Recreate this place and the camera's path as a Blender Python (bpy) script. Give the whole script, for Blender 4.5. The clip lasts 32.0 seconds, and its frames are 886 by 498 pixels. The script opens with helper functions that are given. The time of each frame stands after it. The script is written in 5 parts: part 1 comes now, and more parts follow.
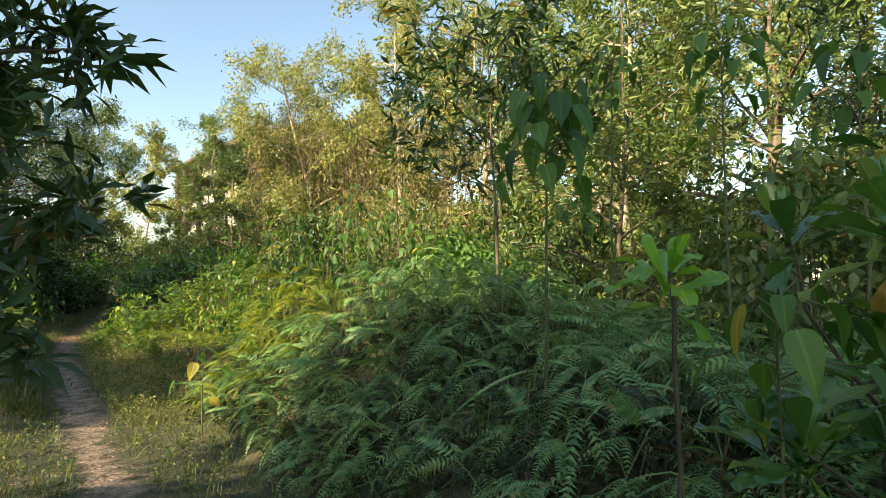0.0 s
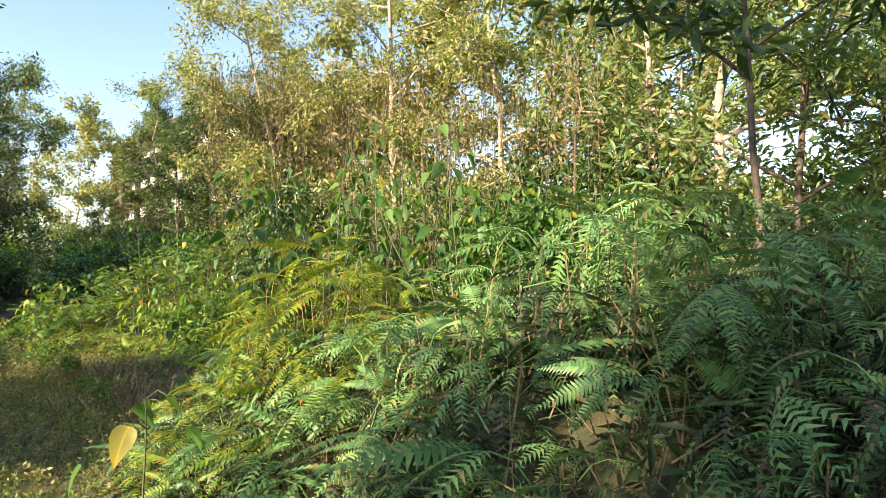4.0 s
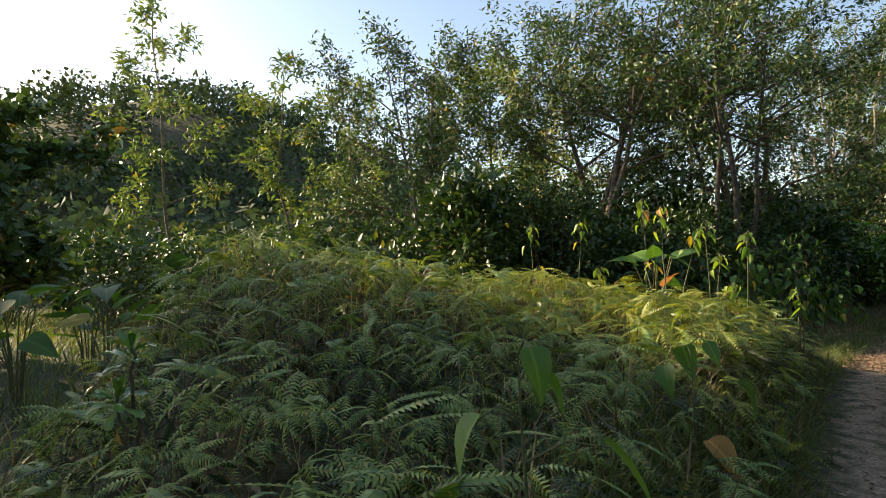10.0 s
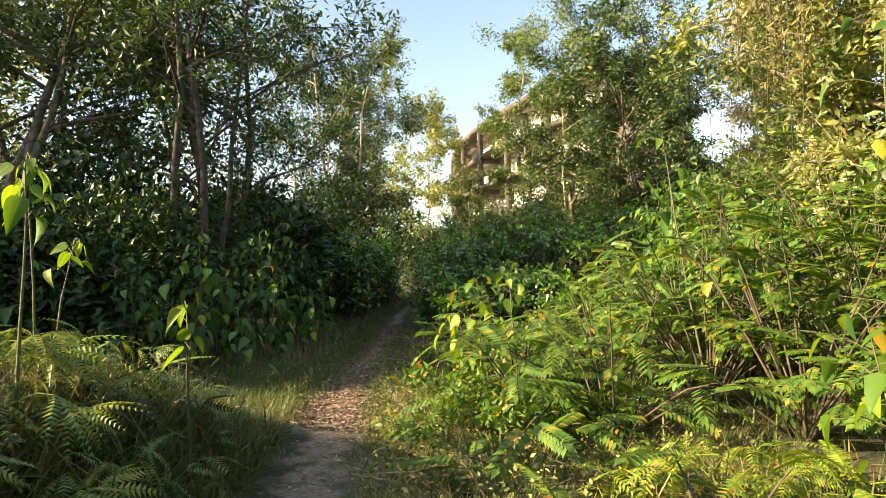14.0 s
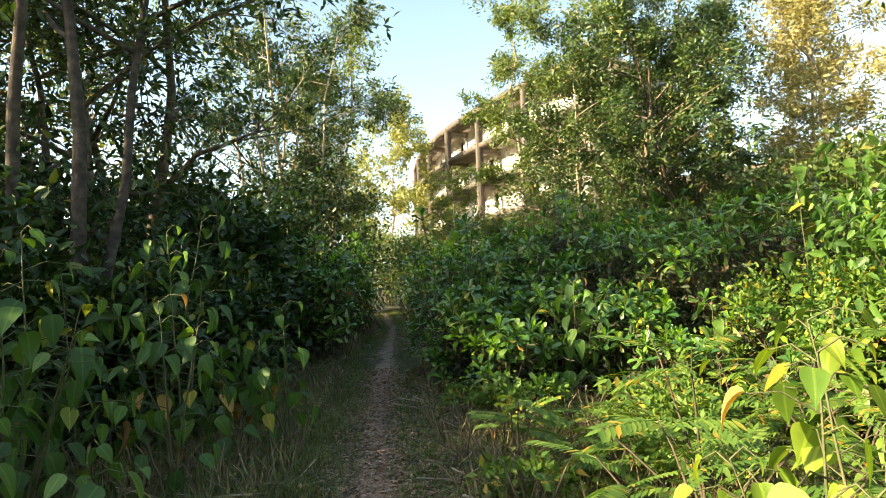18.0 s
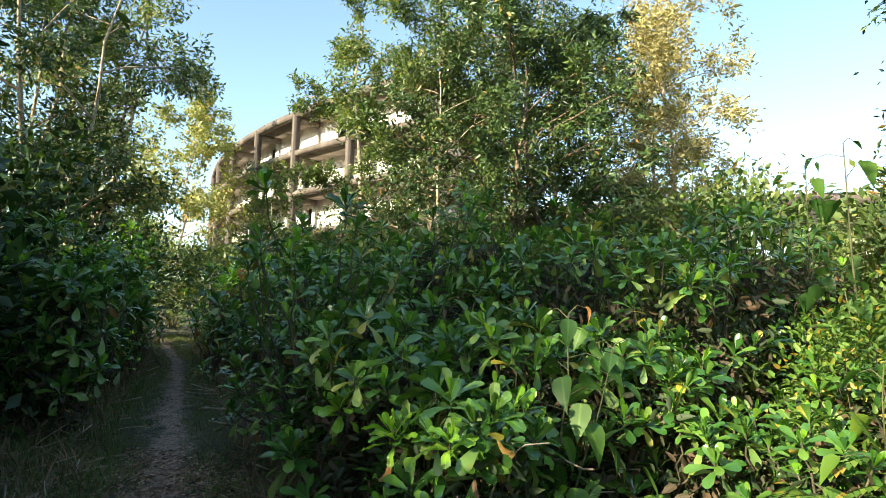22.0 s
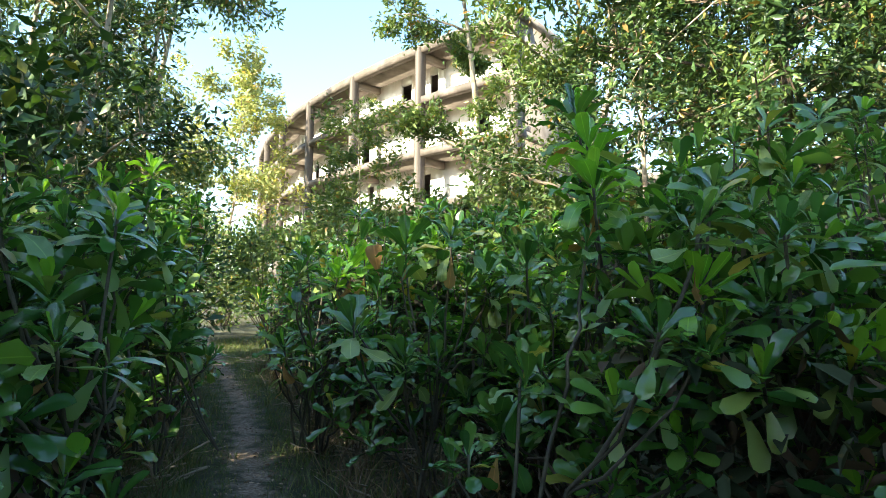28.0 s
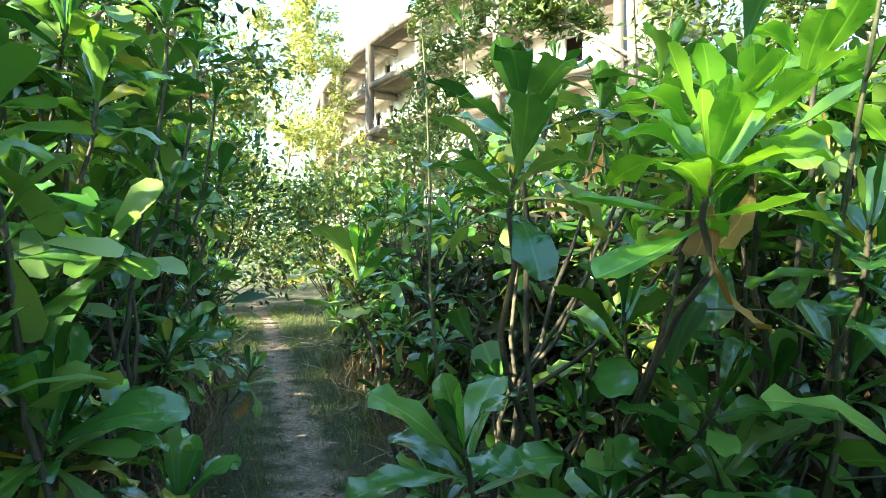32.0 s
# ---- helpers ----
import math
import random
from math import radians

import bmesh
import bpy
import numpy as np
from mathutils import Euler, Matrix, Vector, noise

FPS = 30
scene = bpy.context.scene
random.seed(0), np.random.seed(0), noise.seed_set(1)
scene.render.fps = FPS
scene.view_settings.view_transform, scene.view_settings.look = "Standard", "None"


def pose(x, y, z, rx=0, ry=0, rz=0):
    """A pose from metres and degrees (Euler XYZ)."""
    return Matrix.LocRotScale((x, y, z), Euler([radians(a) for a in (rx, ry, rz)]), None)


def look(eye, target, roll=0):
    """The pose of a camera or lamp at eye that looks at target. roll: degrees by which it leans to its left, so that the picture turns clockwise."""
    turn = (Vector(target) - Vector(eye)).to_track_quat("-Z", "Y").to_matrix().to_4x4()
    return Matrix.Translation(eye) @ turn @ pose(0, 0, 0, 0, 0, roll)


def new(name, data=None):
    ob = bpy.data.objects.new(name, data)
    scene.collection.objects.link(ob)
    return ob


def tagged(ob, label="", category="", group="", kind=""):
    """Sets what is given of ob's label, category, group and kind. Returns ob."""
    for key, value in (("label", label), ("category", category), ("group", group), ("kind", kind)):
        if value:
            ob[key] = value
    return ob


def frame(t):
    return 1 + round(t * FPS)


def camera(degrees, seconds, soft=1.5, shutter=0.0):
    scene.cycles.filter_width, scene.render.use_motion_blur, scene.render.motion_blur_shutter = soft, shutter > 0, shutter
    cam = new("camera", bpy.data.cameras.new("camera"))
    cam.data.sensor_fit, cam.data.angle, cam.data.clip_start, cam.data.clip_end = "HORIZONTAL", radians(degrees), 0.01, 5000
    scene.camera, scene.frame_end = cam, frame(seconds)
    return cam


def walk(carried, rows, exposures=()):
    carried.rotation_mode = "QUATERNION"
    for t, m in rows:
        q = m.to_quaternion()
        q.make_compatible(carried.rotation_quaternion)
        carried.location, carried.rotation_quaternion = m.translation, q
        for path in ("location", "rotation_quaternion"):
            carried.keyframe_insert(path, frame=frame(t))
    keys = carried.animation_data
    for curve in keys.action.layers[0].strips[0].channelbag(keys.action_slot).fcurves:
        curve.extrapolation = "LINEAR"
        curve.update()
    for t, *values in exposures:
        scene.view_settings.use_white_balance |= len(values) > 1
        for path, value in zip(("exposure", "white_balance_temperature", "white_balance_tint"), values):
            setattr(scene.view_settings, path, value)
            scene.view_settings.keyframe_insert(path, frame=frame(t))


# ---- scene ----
cam = camera(73.3, 32.0, soft=0.5)
PATH = [
    (0, (-0.103, 0.032, 1.804), (-0.144, 2.029, 1.890), -0.4),
    (0.5, (-0.305, 0.515, 1.780), (-0.370, 2.512, 1.868), -0.3),
    (1, (-0.479, 1.018, 1.751), (-0.538, 3.015, 1.843), 0.1),
    (1.5, (-0.623, 1.398, 1.727), (-0.613, 3.396, 1.814), 0.7),
    (2, (-0.796, 1.766, 1.702), (-0.696, 3.761, 1.787), 1.2),
    (2.5, (-0.917, 2.152, 1.676), (-0.735, 4.142, 1.751), 1.2),
    (3, (-1.071, 2.452, 1.620), (-0.816, 4.434, 1.688), 1.2),
    (3.5, (-1.309, 2.924, 1.615), (-1.059, 4.907, 1.695), 1.3),
    (4, (-1.566, 3.396, 1.645), (-1.436, 5.391, 1.713), 0.1),
    (4.5, (-2.032, 3.956, 1.607), (-2.059, 5.955, 1.665), -0.5),
    (6.5, (-3.251, 4.848, 1.784), (-3.374, 6.842, 1.884), 1.7),
    (7, (-3.699, 5.519, 1.760), (-3.873, 7.509, 1.862), 1.3),
    (7.5, (-4.156, 6.492, 1.589), (-4.535, 8.452, 1.698), 0.2),
    (8, (-4.619, 7.112, 1.482), (-5.311, 8.985, 1.595), -1.7),
    (8.5, (-4.781, 7.470, 1.508), (-5.892, 9.128, 1.639), -3.3),
    (9, (-5.223, 7.821, 1.463), (-6.734, 9.121, 1.615), -3.6),
    (9.5, (-5.214, 7.905, 1.537), (-7.028, 8.739, 1.654), -2.5),
    (10, (-5.432, 8.147, 1.522), (-7.295, 8.872, 1.601), -1.7),
    (10.5, (-5.898, 8.552, 1.392), (-7.721, 9.374, 1.447), -0.2),
    (11, (-6.356, 9.363, 1.317), (-8.072, 10.390, 1.358), 0.4),
    (11.5, (-6.707, 10.125, 1.282), (-8.315, 11.312, 1.353), -0.0),
    (12, (-6.914, 10.687, 1.270), (-8.378, 12.046, 1.378), -0.8),
    (12.5, (-7.092, 11.073, 1.363), (-8.327, 12.644, 1.448), -0.6),
    (13, (-7.334, 11.451, 1.345), (-8.290, 13.205, 1.427), -0.2),
    (13.5, (-7.505, 11.787, 1.331), (-8.382, 13.583, 1.414), -0.9),
    (14, (-7.734, 12.154, 1.348), (-8.582, 13.963, 1.431), -1.4),
    (14.5, (-7.965, 12.452, 1.362), (-8.787, 14.273, 1.445), -1.9),
    (16.5, (-9.624, 14.439, 1.536), (-10.366, 16.292, 1.656), -0.9),
    (17, (-9.942, 14.819, 1.536), (-10.683, 16.672, 1.664), -1.5),
    (17.5, (-10.218, 15.266, 1.525), (-10.955, 17.121, 1.654), -2.0),
    (18, (-10.474, 15.688, 1.537), (-11.179, 17.556, 1.655), -1.9),
    (18.5, (-10.749, 16.125, 1.546), (-11.407, 18.009, 1.668), -1.5),
    (19, (-10.979, 16.564, 1.540), (-11.582, 18.466, 1.675), -1.0),
    (19.5, (-11.217, 16.975, 1.533), (-11.759, 18.895, 1.678), -0.3),
    (20, (-11.474, 17.333, 1.548), (-11.995, 19.258, 1.702), -0.1),
    (20.5, (-11.742, 17.755, 1.564), (-12.220, 19.690, 1.727), -0.1),
    (21, (-12.046, 18.185, 1.523), (-12.444, 20.137, 1.698), 0.2),
    (21.5, (-12.301, 18.599, 1.491), (-12.532, 20.576, 1.684), 0.9),
    (22, (-12.403, 19.155, 1.506), (-12.446, 21.144, 1.713), 1.3),
    (22.5, (-12.507, 19.499, 1.477), (-12.386, 21.485, 1.680), 1.2),
    (23, (-12.602, 19.836, 1.463), (-12.386, 21.815, 1.657), 1.0),
    (23.5, (-12.799, 20.321, 1.465), (-12.548, 22.296, 1.658), 0.9),
    (24, (-13.039, 20.670, 1.472), (-12.767, 22.643, 1.657), 0.5),
    (24.5, (-13.268, 21.031, 1.460), (-13.046, 23.010, 1.648), 0.5),
    (25, (-13.579, 21.628, 1.474), (-13.442, 23.613, 1.671), 0.4),
    (25.5, (-13.888, 22.150, 1.469), (-13.853, 24.139, 1.682), 0.6),
    (26, (-14.141, 22.589, 1.446), (-14.163, 24.577, 1.658), 0.6),
    (26.5, (-14.358, 23.014, 1.443), (-14.405, 25.003, 1.647), 0.7),
    (28.5, (-15.378, 25.058, 1.802), (-15.602, 27.041, 1.944), 0.4),
    (29, (-15.627, 25.566, 1.810), (-15.893, 27.544, 1.936), 0.3),
    (29.5, (-15.874, 26.041, 1.798), (-16.167, 28.016, 1.910), -0.0),
    (30, (-16.059, 26.464, 1.775), (-16.356, 28.440, 1.868), 0.0),
    (30.5, (-16.249, 26.946, 1.776), (-16.559, 28.920, 1.850), 0.5),
    (31, (-16.462, 27.371, 1.777), (-16.779, 29.344, 1.848), 0.7),
    (31.5, (-16.569, 27.842, 1.742), (-16.903, 29.813, 1.798), 0.3),
    (32, (-16.780, 28.330, 1.720), (-17.134, 30.298, 1.741), 0.5),
]
walk(cam, [(t, look(eye, target, roll)) for t, eye, target, roll in PATH], [(0, 1.48, 7100, 6), (4, 1.72, 6600, 13), (8, 1.65, 7650, 12), (10, 1.3, 7250, 12), (11, 1.9, 7650, 12), (12, 2.08, 7850, 12), (13, 2.0, 7750, 12), (14, 1.85, 7650, 11), (17, 2.05, 7350, 6), (18.5, 2.15, 7650, 7), (20, 2.05, 7650, 8), (21, 1.75, 7150, 8), (22, 1.81, 6350, 6), (23, 1.42, 5850, 6), (24.5, 1.27, 5850, 4), (25.2, 1.47, 5750, 5), (26, 1.96, 5550, 6), (28.5, 2.62, 6000, 3), (30, 3.05, 5950, -2), (32, 3.38, 5950, -4)])

# ---- light ----
SUN_YAW, SUN_UP = 132.0, 23.0
to_sun = Vector((-math.sin(radians(SUN_YAW)) * math.cos(radians(SUN_UP)), math.cos(radians(SUN_YAW)) * math.cos(radians(SUN_UP)), math.sin(radians(SUN_UP))))
world = bpy.data.worlds.new("sky")
scene.world = world
world.use_nodes = True
sky = world.node_tree.nodes.new("ShaderNodeTexSky")
sky.sky_type, sky.sun_disc = "NISHITA", False
sky.sun_elevation, sky.sun_rotation = radians(SUN_UP), math.atan2(to_sun.x, to_sun.y)
sky.air_density, sky.dust_density, sky.ozone_density = 1.0, 1.2, 1.0
world.node_tree.links.new(sky.outputs[0], world.node_tree.nodes["Background"].inputs[0])
world.node_tree.nodes["Background"].inputs[1].default_value = 0.12
sun = new("sun", bpy.data.lights.new("sun", "SUN"))
sun.data.energy, sun.data.angle, sun.data.color = 5.0, radians(0.6), (1.0, 0.83, 0.59)
sun.matrix_world = Matrix.Translation((0, 0, 40)) @ to_sun.to_track_quat("Z", "Y").to_matrix().to_4x4()


# ---- materials ----
def nodes_of(name):
    m = bpy.data.materials.new(name)
    m.use_nodes = True
    t = m.node_tree
    return m, t, t.nodes["Principled BSDF"]


def node(t, kind, **values):
    n = t.nodes.new(kind)
    for k, v in values.items():
        n.inputs[k.replace("_", " ")].default_value = v
    return n


def ramp(t, fac, stops):
    r = t.nodes.new("ShaderNodeValToRGB")
    e = r.color_ramp.elements
    while len(e) < len(stops):
        e.new(0.5)
    for k, (p, c) in enumerate(stops):
        e[k].position, e[k].color = p, (*c, 1)
    t.links.new(fac, r.inputs[0])
    return r.outputs[0]


def math_node(t, op, a, b=None):
    n = t.nodes.new("ShaderNodeMath")
    n.operation = op
    for k, v in enumerate((a, b)):
        if v is None:
            continue
        if isinstance(v, (int, float)):
            n.inputs[k].default_value = v
        else:
            t.links.new(v, n.inputs[k])
    return n.outputs[0]


def noise_tex(t, scale, detail=3.0, coord="Object"):
    c = t.nodes.new("ShaderNodeTexCoord")
    n = node(t, "ShaderNodeTexNoise", Scale=scale, Detail=detail)
    t.links.new(c.outputs[coord], n.inputs["Vector"])
    return n.outputs["Fac"]


def mix_colour(t, fac, a, b, blend="MIX"):
    n = t.nodes.new("ShaderNodeMix")
    n.data_type, n.blend_type = "RGBA", blend
    for k, v in ((0, fac), (6, a), (7, b)):
        if isinstance(v, (int, float)):
            n.inputs[k].default_value = v
        elif isinstance(v, tuple):
            n.inputs[k].default_value = (*v, 1)
        else:
            t.links.new(v, n.inputs[k])
    return n.outputs[2]


def leaf_material(name, stops, gloss=0.45, through_light=0.35, spots=(0.16, 0.12, 0.03), spot_scale=30.0):
    """Leaves: each its own shade from the stops, blotched, letting some light through."""
    m, t, p = nodes_of(name)
    geo, info = t.nodes.new("ShaderNodeNewGeometry"), t.nodes.new("ShaderNodeObjectInfo")
    rnd = math_node(t, "FRACT", math_node(t, "ADD", geo.outputs["Random Per Island"], info.outputs["Random"]))
    colour = ramp(t, rnd, stops)
    broad = noise_tex(t, 1.3, 2.0)
    colour = mix_colour(t, 1.0, colour, ramp(t, broad, [(0.3, (0.78, 0.82, 0.8)), (0.7, (1.15, 1.1, 1.0))]), "MULTIPLY")
    fine = noise_tex(t, spot_scale, 3.0)
    colour = mix_colour(t, ramp(t, fine, [(0.66, (0, 0, 0)), (0.74, (0.6, 0.6, 0.6))]), colour, spots)
    rib = t.nodes.new("ShaderNodeAttribute")
    rib.attribute_name = "rib"
    pale = mix_colour(t, 1.0, colour, (1.7, 1.5, 1.6), "MULTIPLY")
    colour = mix_colour(t, ramp(t, rib.outputs["Fac"], [(0.84, (0, 0, 0)), (0.95, (0.85, 0.85, 0.85))]), colour, pale)
    t.links.new(colour, p.inputs["Base Color"])
    p.inputs["Roughness"].default_value = gloss
    p.inputs["Specular IOR Level"].default_value = 0.9 if gloss < 0.4 else 0.5
    bump = node(t, "ShaderNodeBump", Strength=0.25, Distance=0.01)
    t.links.new(fine, bump.inputs["Height"])
    t.links.new(bump.outputs[0], p.inputs["Normal"])
    lit = t.nodes.new("ShaderNodeBsdfTranslucent")
    t.links.new(mix_colour(t, 1.0, colour, (1.3, 1.25, 0.5), "MULTIPLY"), lit.inputs["Color"])
    both = t.nodes.new("ShaderNodeMixShader")
    both.inputs[0].default_value = through_light
    t.links.new(p.outputs[0], both.inputs[1])
    t.links.new(lit.outputs[0], both.inputs[2])
    t.links.new(both.outputs[0], t.nodes["Material Output"].inputs[0])
    return m


def rough_material(name, stops, scale, roughness=0.9, bump=0.4, distance=0.02, second=None):
    m, t, p = nodes_of(name)
    fac = noise_tex(t, scale, 6.0)
    colour = ramp(t, fac, stops)
    if second:
        colour = mix_colour(t, ramp(t, noise_tex(t, second[0], 4.0), [(0.5, (0, 0, 0)), (0.66, (1, 1, 1))]), colour, second[1])
    t.links.new(colour, p.inputs["Base Color"])
    p.inputs["Roughness"].default_value = roughness
    b = node(t, "ShaderNodeBump", Strength=bump, Distance=distance)
    t.links.new(noise_tex(t, scale * 4, 5.0), b.inputs["Height"])
    t.links.new(b.outputs[0], p.inputs["Normal"])
    return m


FERN = leaf_material("fern_green", [(0.0, (0.09, 0.2, 0.08)), (0.5, (0.165, 0.33, 0.12)), (0.85, (0.25, 0.42, 0.14)), (0.97, (0.3, 0.27, 0.1))], 0.4, 0.25)
# inner fern tiers: the thicket's inner shade is put into this dark green
FERN_SHADED = leaf_material("fern_shaded", [(0.0, (0.022, 0.045, 0.018)), (0.5, (0.038, 0.075, 0.026)), (0.8, (0.06, 0.085, 0.03)), (0.97, (0.15, 0.1, 0.05))], 0.6, 0.12)
# yellower copy of the fern green, sunlight on the mound put into it
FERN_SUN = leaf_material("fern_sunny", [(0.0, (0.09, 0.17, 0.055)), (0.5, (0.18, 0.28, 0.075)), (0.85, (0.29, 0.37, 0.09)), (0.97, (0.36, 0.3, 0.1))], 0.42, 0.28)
FERN_GOLD = leaf_material("fern_yellow", [(0.0, (0.1, 0.2, 0.028)), (0.45, (0.21, 0.31, 0.036)), (0.85, (0.35, 0.39, 0.045)), (0.97, (0.34, 0.2, 0.05))], 0.55, 0.4)
# yellower still: the crest's low sun is in the leaf colour
FERN_LIT_CREST = leaf_material("fern_lit_crest", [(0.0, (0.16, 0.23, 0.045)), (0.5, (0.27, 0.34, 0.06)), (0.85, (0.39, 0.42, 0.08)), (0.97, (0.4, 0.3, 0.09))], 0.45, 0.35)
HEART = leaf_material("broad_leaf", [(0.0, (0.042, 0.11, 0.028)), (0.5, (0.075, 0.18, 0.036)), (0.96, (0.125, 0.25, 0.046)), (0.995, (0.38, 0.32, 0.03))], 0.5, 0.4)
HEART_LIGHT = leaf_material("broad_leaf_yellowing", [(0.0, (0.1, 0.21, 0.03)), (0.5, (0.17, 0.29, 0.038)), (0.94, (0.26, 0.35, 0.048)), (0.99, (0.4, 0.25, 0.03))], 0.5, 0.45)
GLOSSY = leaf_material("glossy_leaf", [(0.0, (0.042, 0.125, 0.026)), (0.5, (0.078, 0.195, 0.036)), (0.93, (0.15, 0.28, 0.05)), (0.975, (0.24, 0.34, 0.09)), (0.995, (0.46, 0.4, 0.06))], 0.17, 0.26, (0.13, 0.2, 0.05), 12.0)
GLOSSY_OLD = leaf_material("glossy_leaf_old", [(0.0, (0.15, 0.28, 0.07)), (0.6, (0.23, 0.34, 0.09)), (0.93, (0.3, 0.38, 0.1)), (1.0, (0.48, 0.38, 0.08))], 0.38, 0.33, (0.28, 0.22, 0.07), 16.0)
GLOSSY_YOUNG = leaf_material("glossy_leaf_young", [(0.0, (0.15, 0.36, 0.035)), (1.0, (0.26, 0.48, 0.045))], 0.24, 0.4, (0.1, 0.16, 0.03), 18.0)
DEAD = leaf_material("dead_leaf", [(0.0, (0.208, 0.108, 0.033)), (0.6, (0.364, 0.203, 0.057)), (1.0, (0.520, 0.351, 0.123))], 0.8, 0.2, (0.1, 0.05, 0.03))
# shade in a bush's core put into the leaf colour, with withered browns
INNER_SHADED = leaf_material("inner_leaf_shaded", [(0.0, (0.02, 0.035, 0.014)), (0.55, (0.035, 0.06, 0.02)), (0.75, (0.07, 0.05, 0.03)), (1.0, (0.14, 0.09, 0.05))], 0.7, 0.08)
PINK = leaf_material("pink_leaf", [(0.0, (0.45, 0.16, 0.13)), (1.0, (0.55, 0.24, 0.18))], 0.5, 0.3)
FEATHER = leaf_material("feather_leaf", [(0.0, (0.068, 0.155, 0.03)), (0.5, (0.115, 0.225, 0.04)), (0.9, (0.19, 0.29, 0.05)), (0.98, (0.455, 0.297, 0.048))], 0.5, 0.4)
# for dark-leaved trees, and for crowns whose backlit shade is put into the colour
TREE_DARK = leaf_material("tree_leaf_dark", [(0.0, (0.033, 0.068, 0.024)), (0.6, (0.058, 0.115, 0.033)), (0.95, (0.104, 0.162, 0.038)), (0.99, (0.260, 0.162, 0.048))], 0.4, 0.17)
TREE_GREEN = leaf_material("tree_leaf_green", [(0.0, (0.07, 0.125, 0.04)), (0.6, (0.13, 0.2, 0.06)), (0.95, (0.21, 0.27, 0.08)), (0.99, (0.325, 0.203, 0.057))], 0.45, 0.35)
# the low sun's gold is put into the next two leaf colours
TREE_SUNLIT = leaf_material("tree_leaf_sunlit", [(0.0, (0.15, 0.19, 0.07)), (0.6, (0.27, 0.31, 0.115)), (0.9, (0.4, 0.41, 0.17)), (0.98, (0.45, 0.33, 0.14))], 0.5, 0.4)
NEEDLE_SUNLIT = leaf_material("needle_sunlit", [(0.0, (0.24, 0.22, 0.1)), (0.6, (0.37, 0.34, 0.155)), (1.0, (0.5, 0.45, 0.22))], 0.7, 0.3)
UNDER = leaf_material("undergrowth_leaf", [(0.0, (0.018, 0.045, 0.014)), (0.6, (0.033, 0.08, 0.022)), (0.95, (0.068, 0.135, 0.028)), (0.99, (0.260, 0.243, 0.038))], 0.4, 0.17)
FAR_LEAF = leaf_material("far_leaf", [(0.0, (0.03, 0.05, 0.025)), (0.6, (0.05, 0.085, 0.036)), (1.0, (0.085, 0.12, 0.045))], 0.85, 0.15)
VINE_BROWN = leaf_material("vine_brown", [(0.0, (0.13, 0.105, 0.055)), (0.5, (0.22, 0.175, 0.09)), (0.85, (0.29, 0.25, 0.11)), (1.0, (0.17, 0.2, 0.07))], 0.8, 0.35)
GRASS = leaf_material("grass_blade", [(0.0, (0.062, 0.11, 0.034)), (0.6, (0.115, 0.17, 0.05)), (0.9, (0.21, 0.215, 0.08)), (1.0, (0.36, 0.3, 0.14))], 0.6, 0.35)
GRASS_DRY = leaf_material("grass_blade_dry", [(0.0, (0.16, 0.17, 0.055)), (0.5, (0.32, 0.29, 0.1)), (1.0, (0.5, 0.43, 0.19))], 0.7, 0.35)
LITTER = leaf_material("leaf_litter", [(0.0, (0.13, 0.08, 0.055)), (0.5, (0.27, 0.175, 0.13)), (0.9, (0.41, 0.29, 0.225)), (1.0, (0.46, 0.34, 0.24))], 0.85, 0.1, (0.08, 0.05, 0.03))
STRAW = leaf_material("dead_straw", [(0.0, (0.1, 0.07, 0.045)), (0.5, (0.19, 0.14, 0.085)), (1.0, (0.33, 0.25, 0.15))], 0.85, 0.15, (0.08, 0.05, 0.03))
BARK = rough_material("bark", [(0.3, (0.06, 0.044, 0.032)), (0.5, (0.135, 0.1, 0.07)), (0.7, (0.23, 0.18, 0.13))], 9.0)
BARK_PALE = rough_material("bark_pale", [(0.3, (0.2, 0.15, 0.1)), (0.5, (0.36, 0.29, 0.2)), (0.7, (0.5, 0.43, 0.33))], 7.0)
BARK_GREY = rough_material("bark_grey", [(0.3, (0.11, 0.09, 0.07)), (0.5, (0.2, 0.165, 0.13)), (0.7, (0.3, 0.26, 0.21))], 12.0)
# darkened copy of the bark, for trunks that stand in silhouette against the light
BARK_SHADED = rough_material("bark_shaded", [(0.3, (0.03, 0.024, 0.02)), (0.5, (0.065, 0.05, 0.04)), (0.7, (0.12, 0.095, 0.075))], 9.0)
STEM = rough_material("green_stem", [(0.3, (0.06, 0.075, 0.03)), (0.7, (0.13, 0.13, 0.055))], 14.0, 0.7)
TWIG = rough_material("brown_twig", [(0.3, (0.05, 0.04, 0.026)), (0.7, (0.12, 0.095, 0.06))], 14.0)
STEM_DARK = rough_material("dark_stem", [(0.3, (0.035, 0.032, 0.02)), (0.7, (0.1, 0.085, 0.05))], 14.0, 0.7)
CONCRETE_DARK = rough_material("stained_column_concrete", [(0.25, (0.05, 0.043, 0.037)), (0.5, (0.105, 0.088, 0.074)), (0.75, (0.19, 0.16, 0.138))], 1.4, 0.9, 0.3, 0.02, (0.5, (0.09, 0.075, 0.06)))
CONCRETE = rough_material("weathered_concrete", [(0.25, (0.1, 0.083, 0.07)), (0.45, (0.2, 0.17, 0.14)), (0.7, (0.32, 0.28, 0.24))], 0.9, 0.9, 0.3, 0.02, (0.35, (0.14, 0.11, 0.09)))
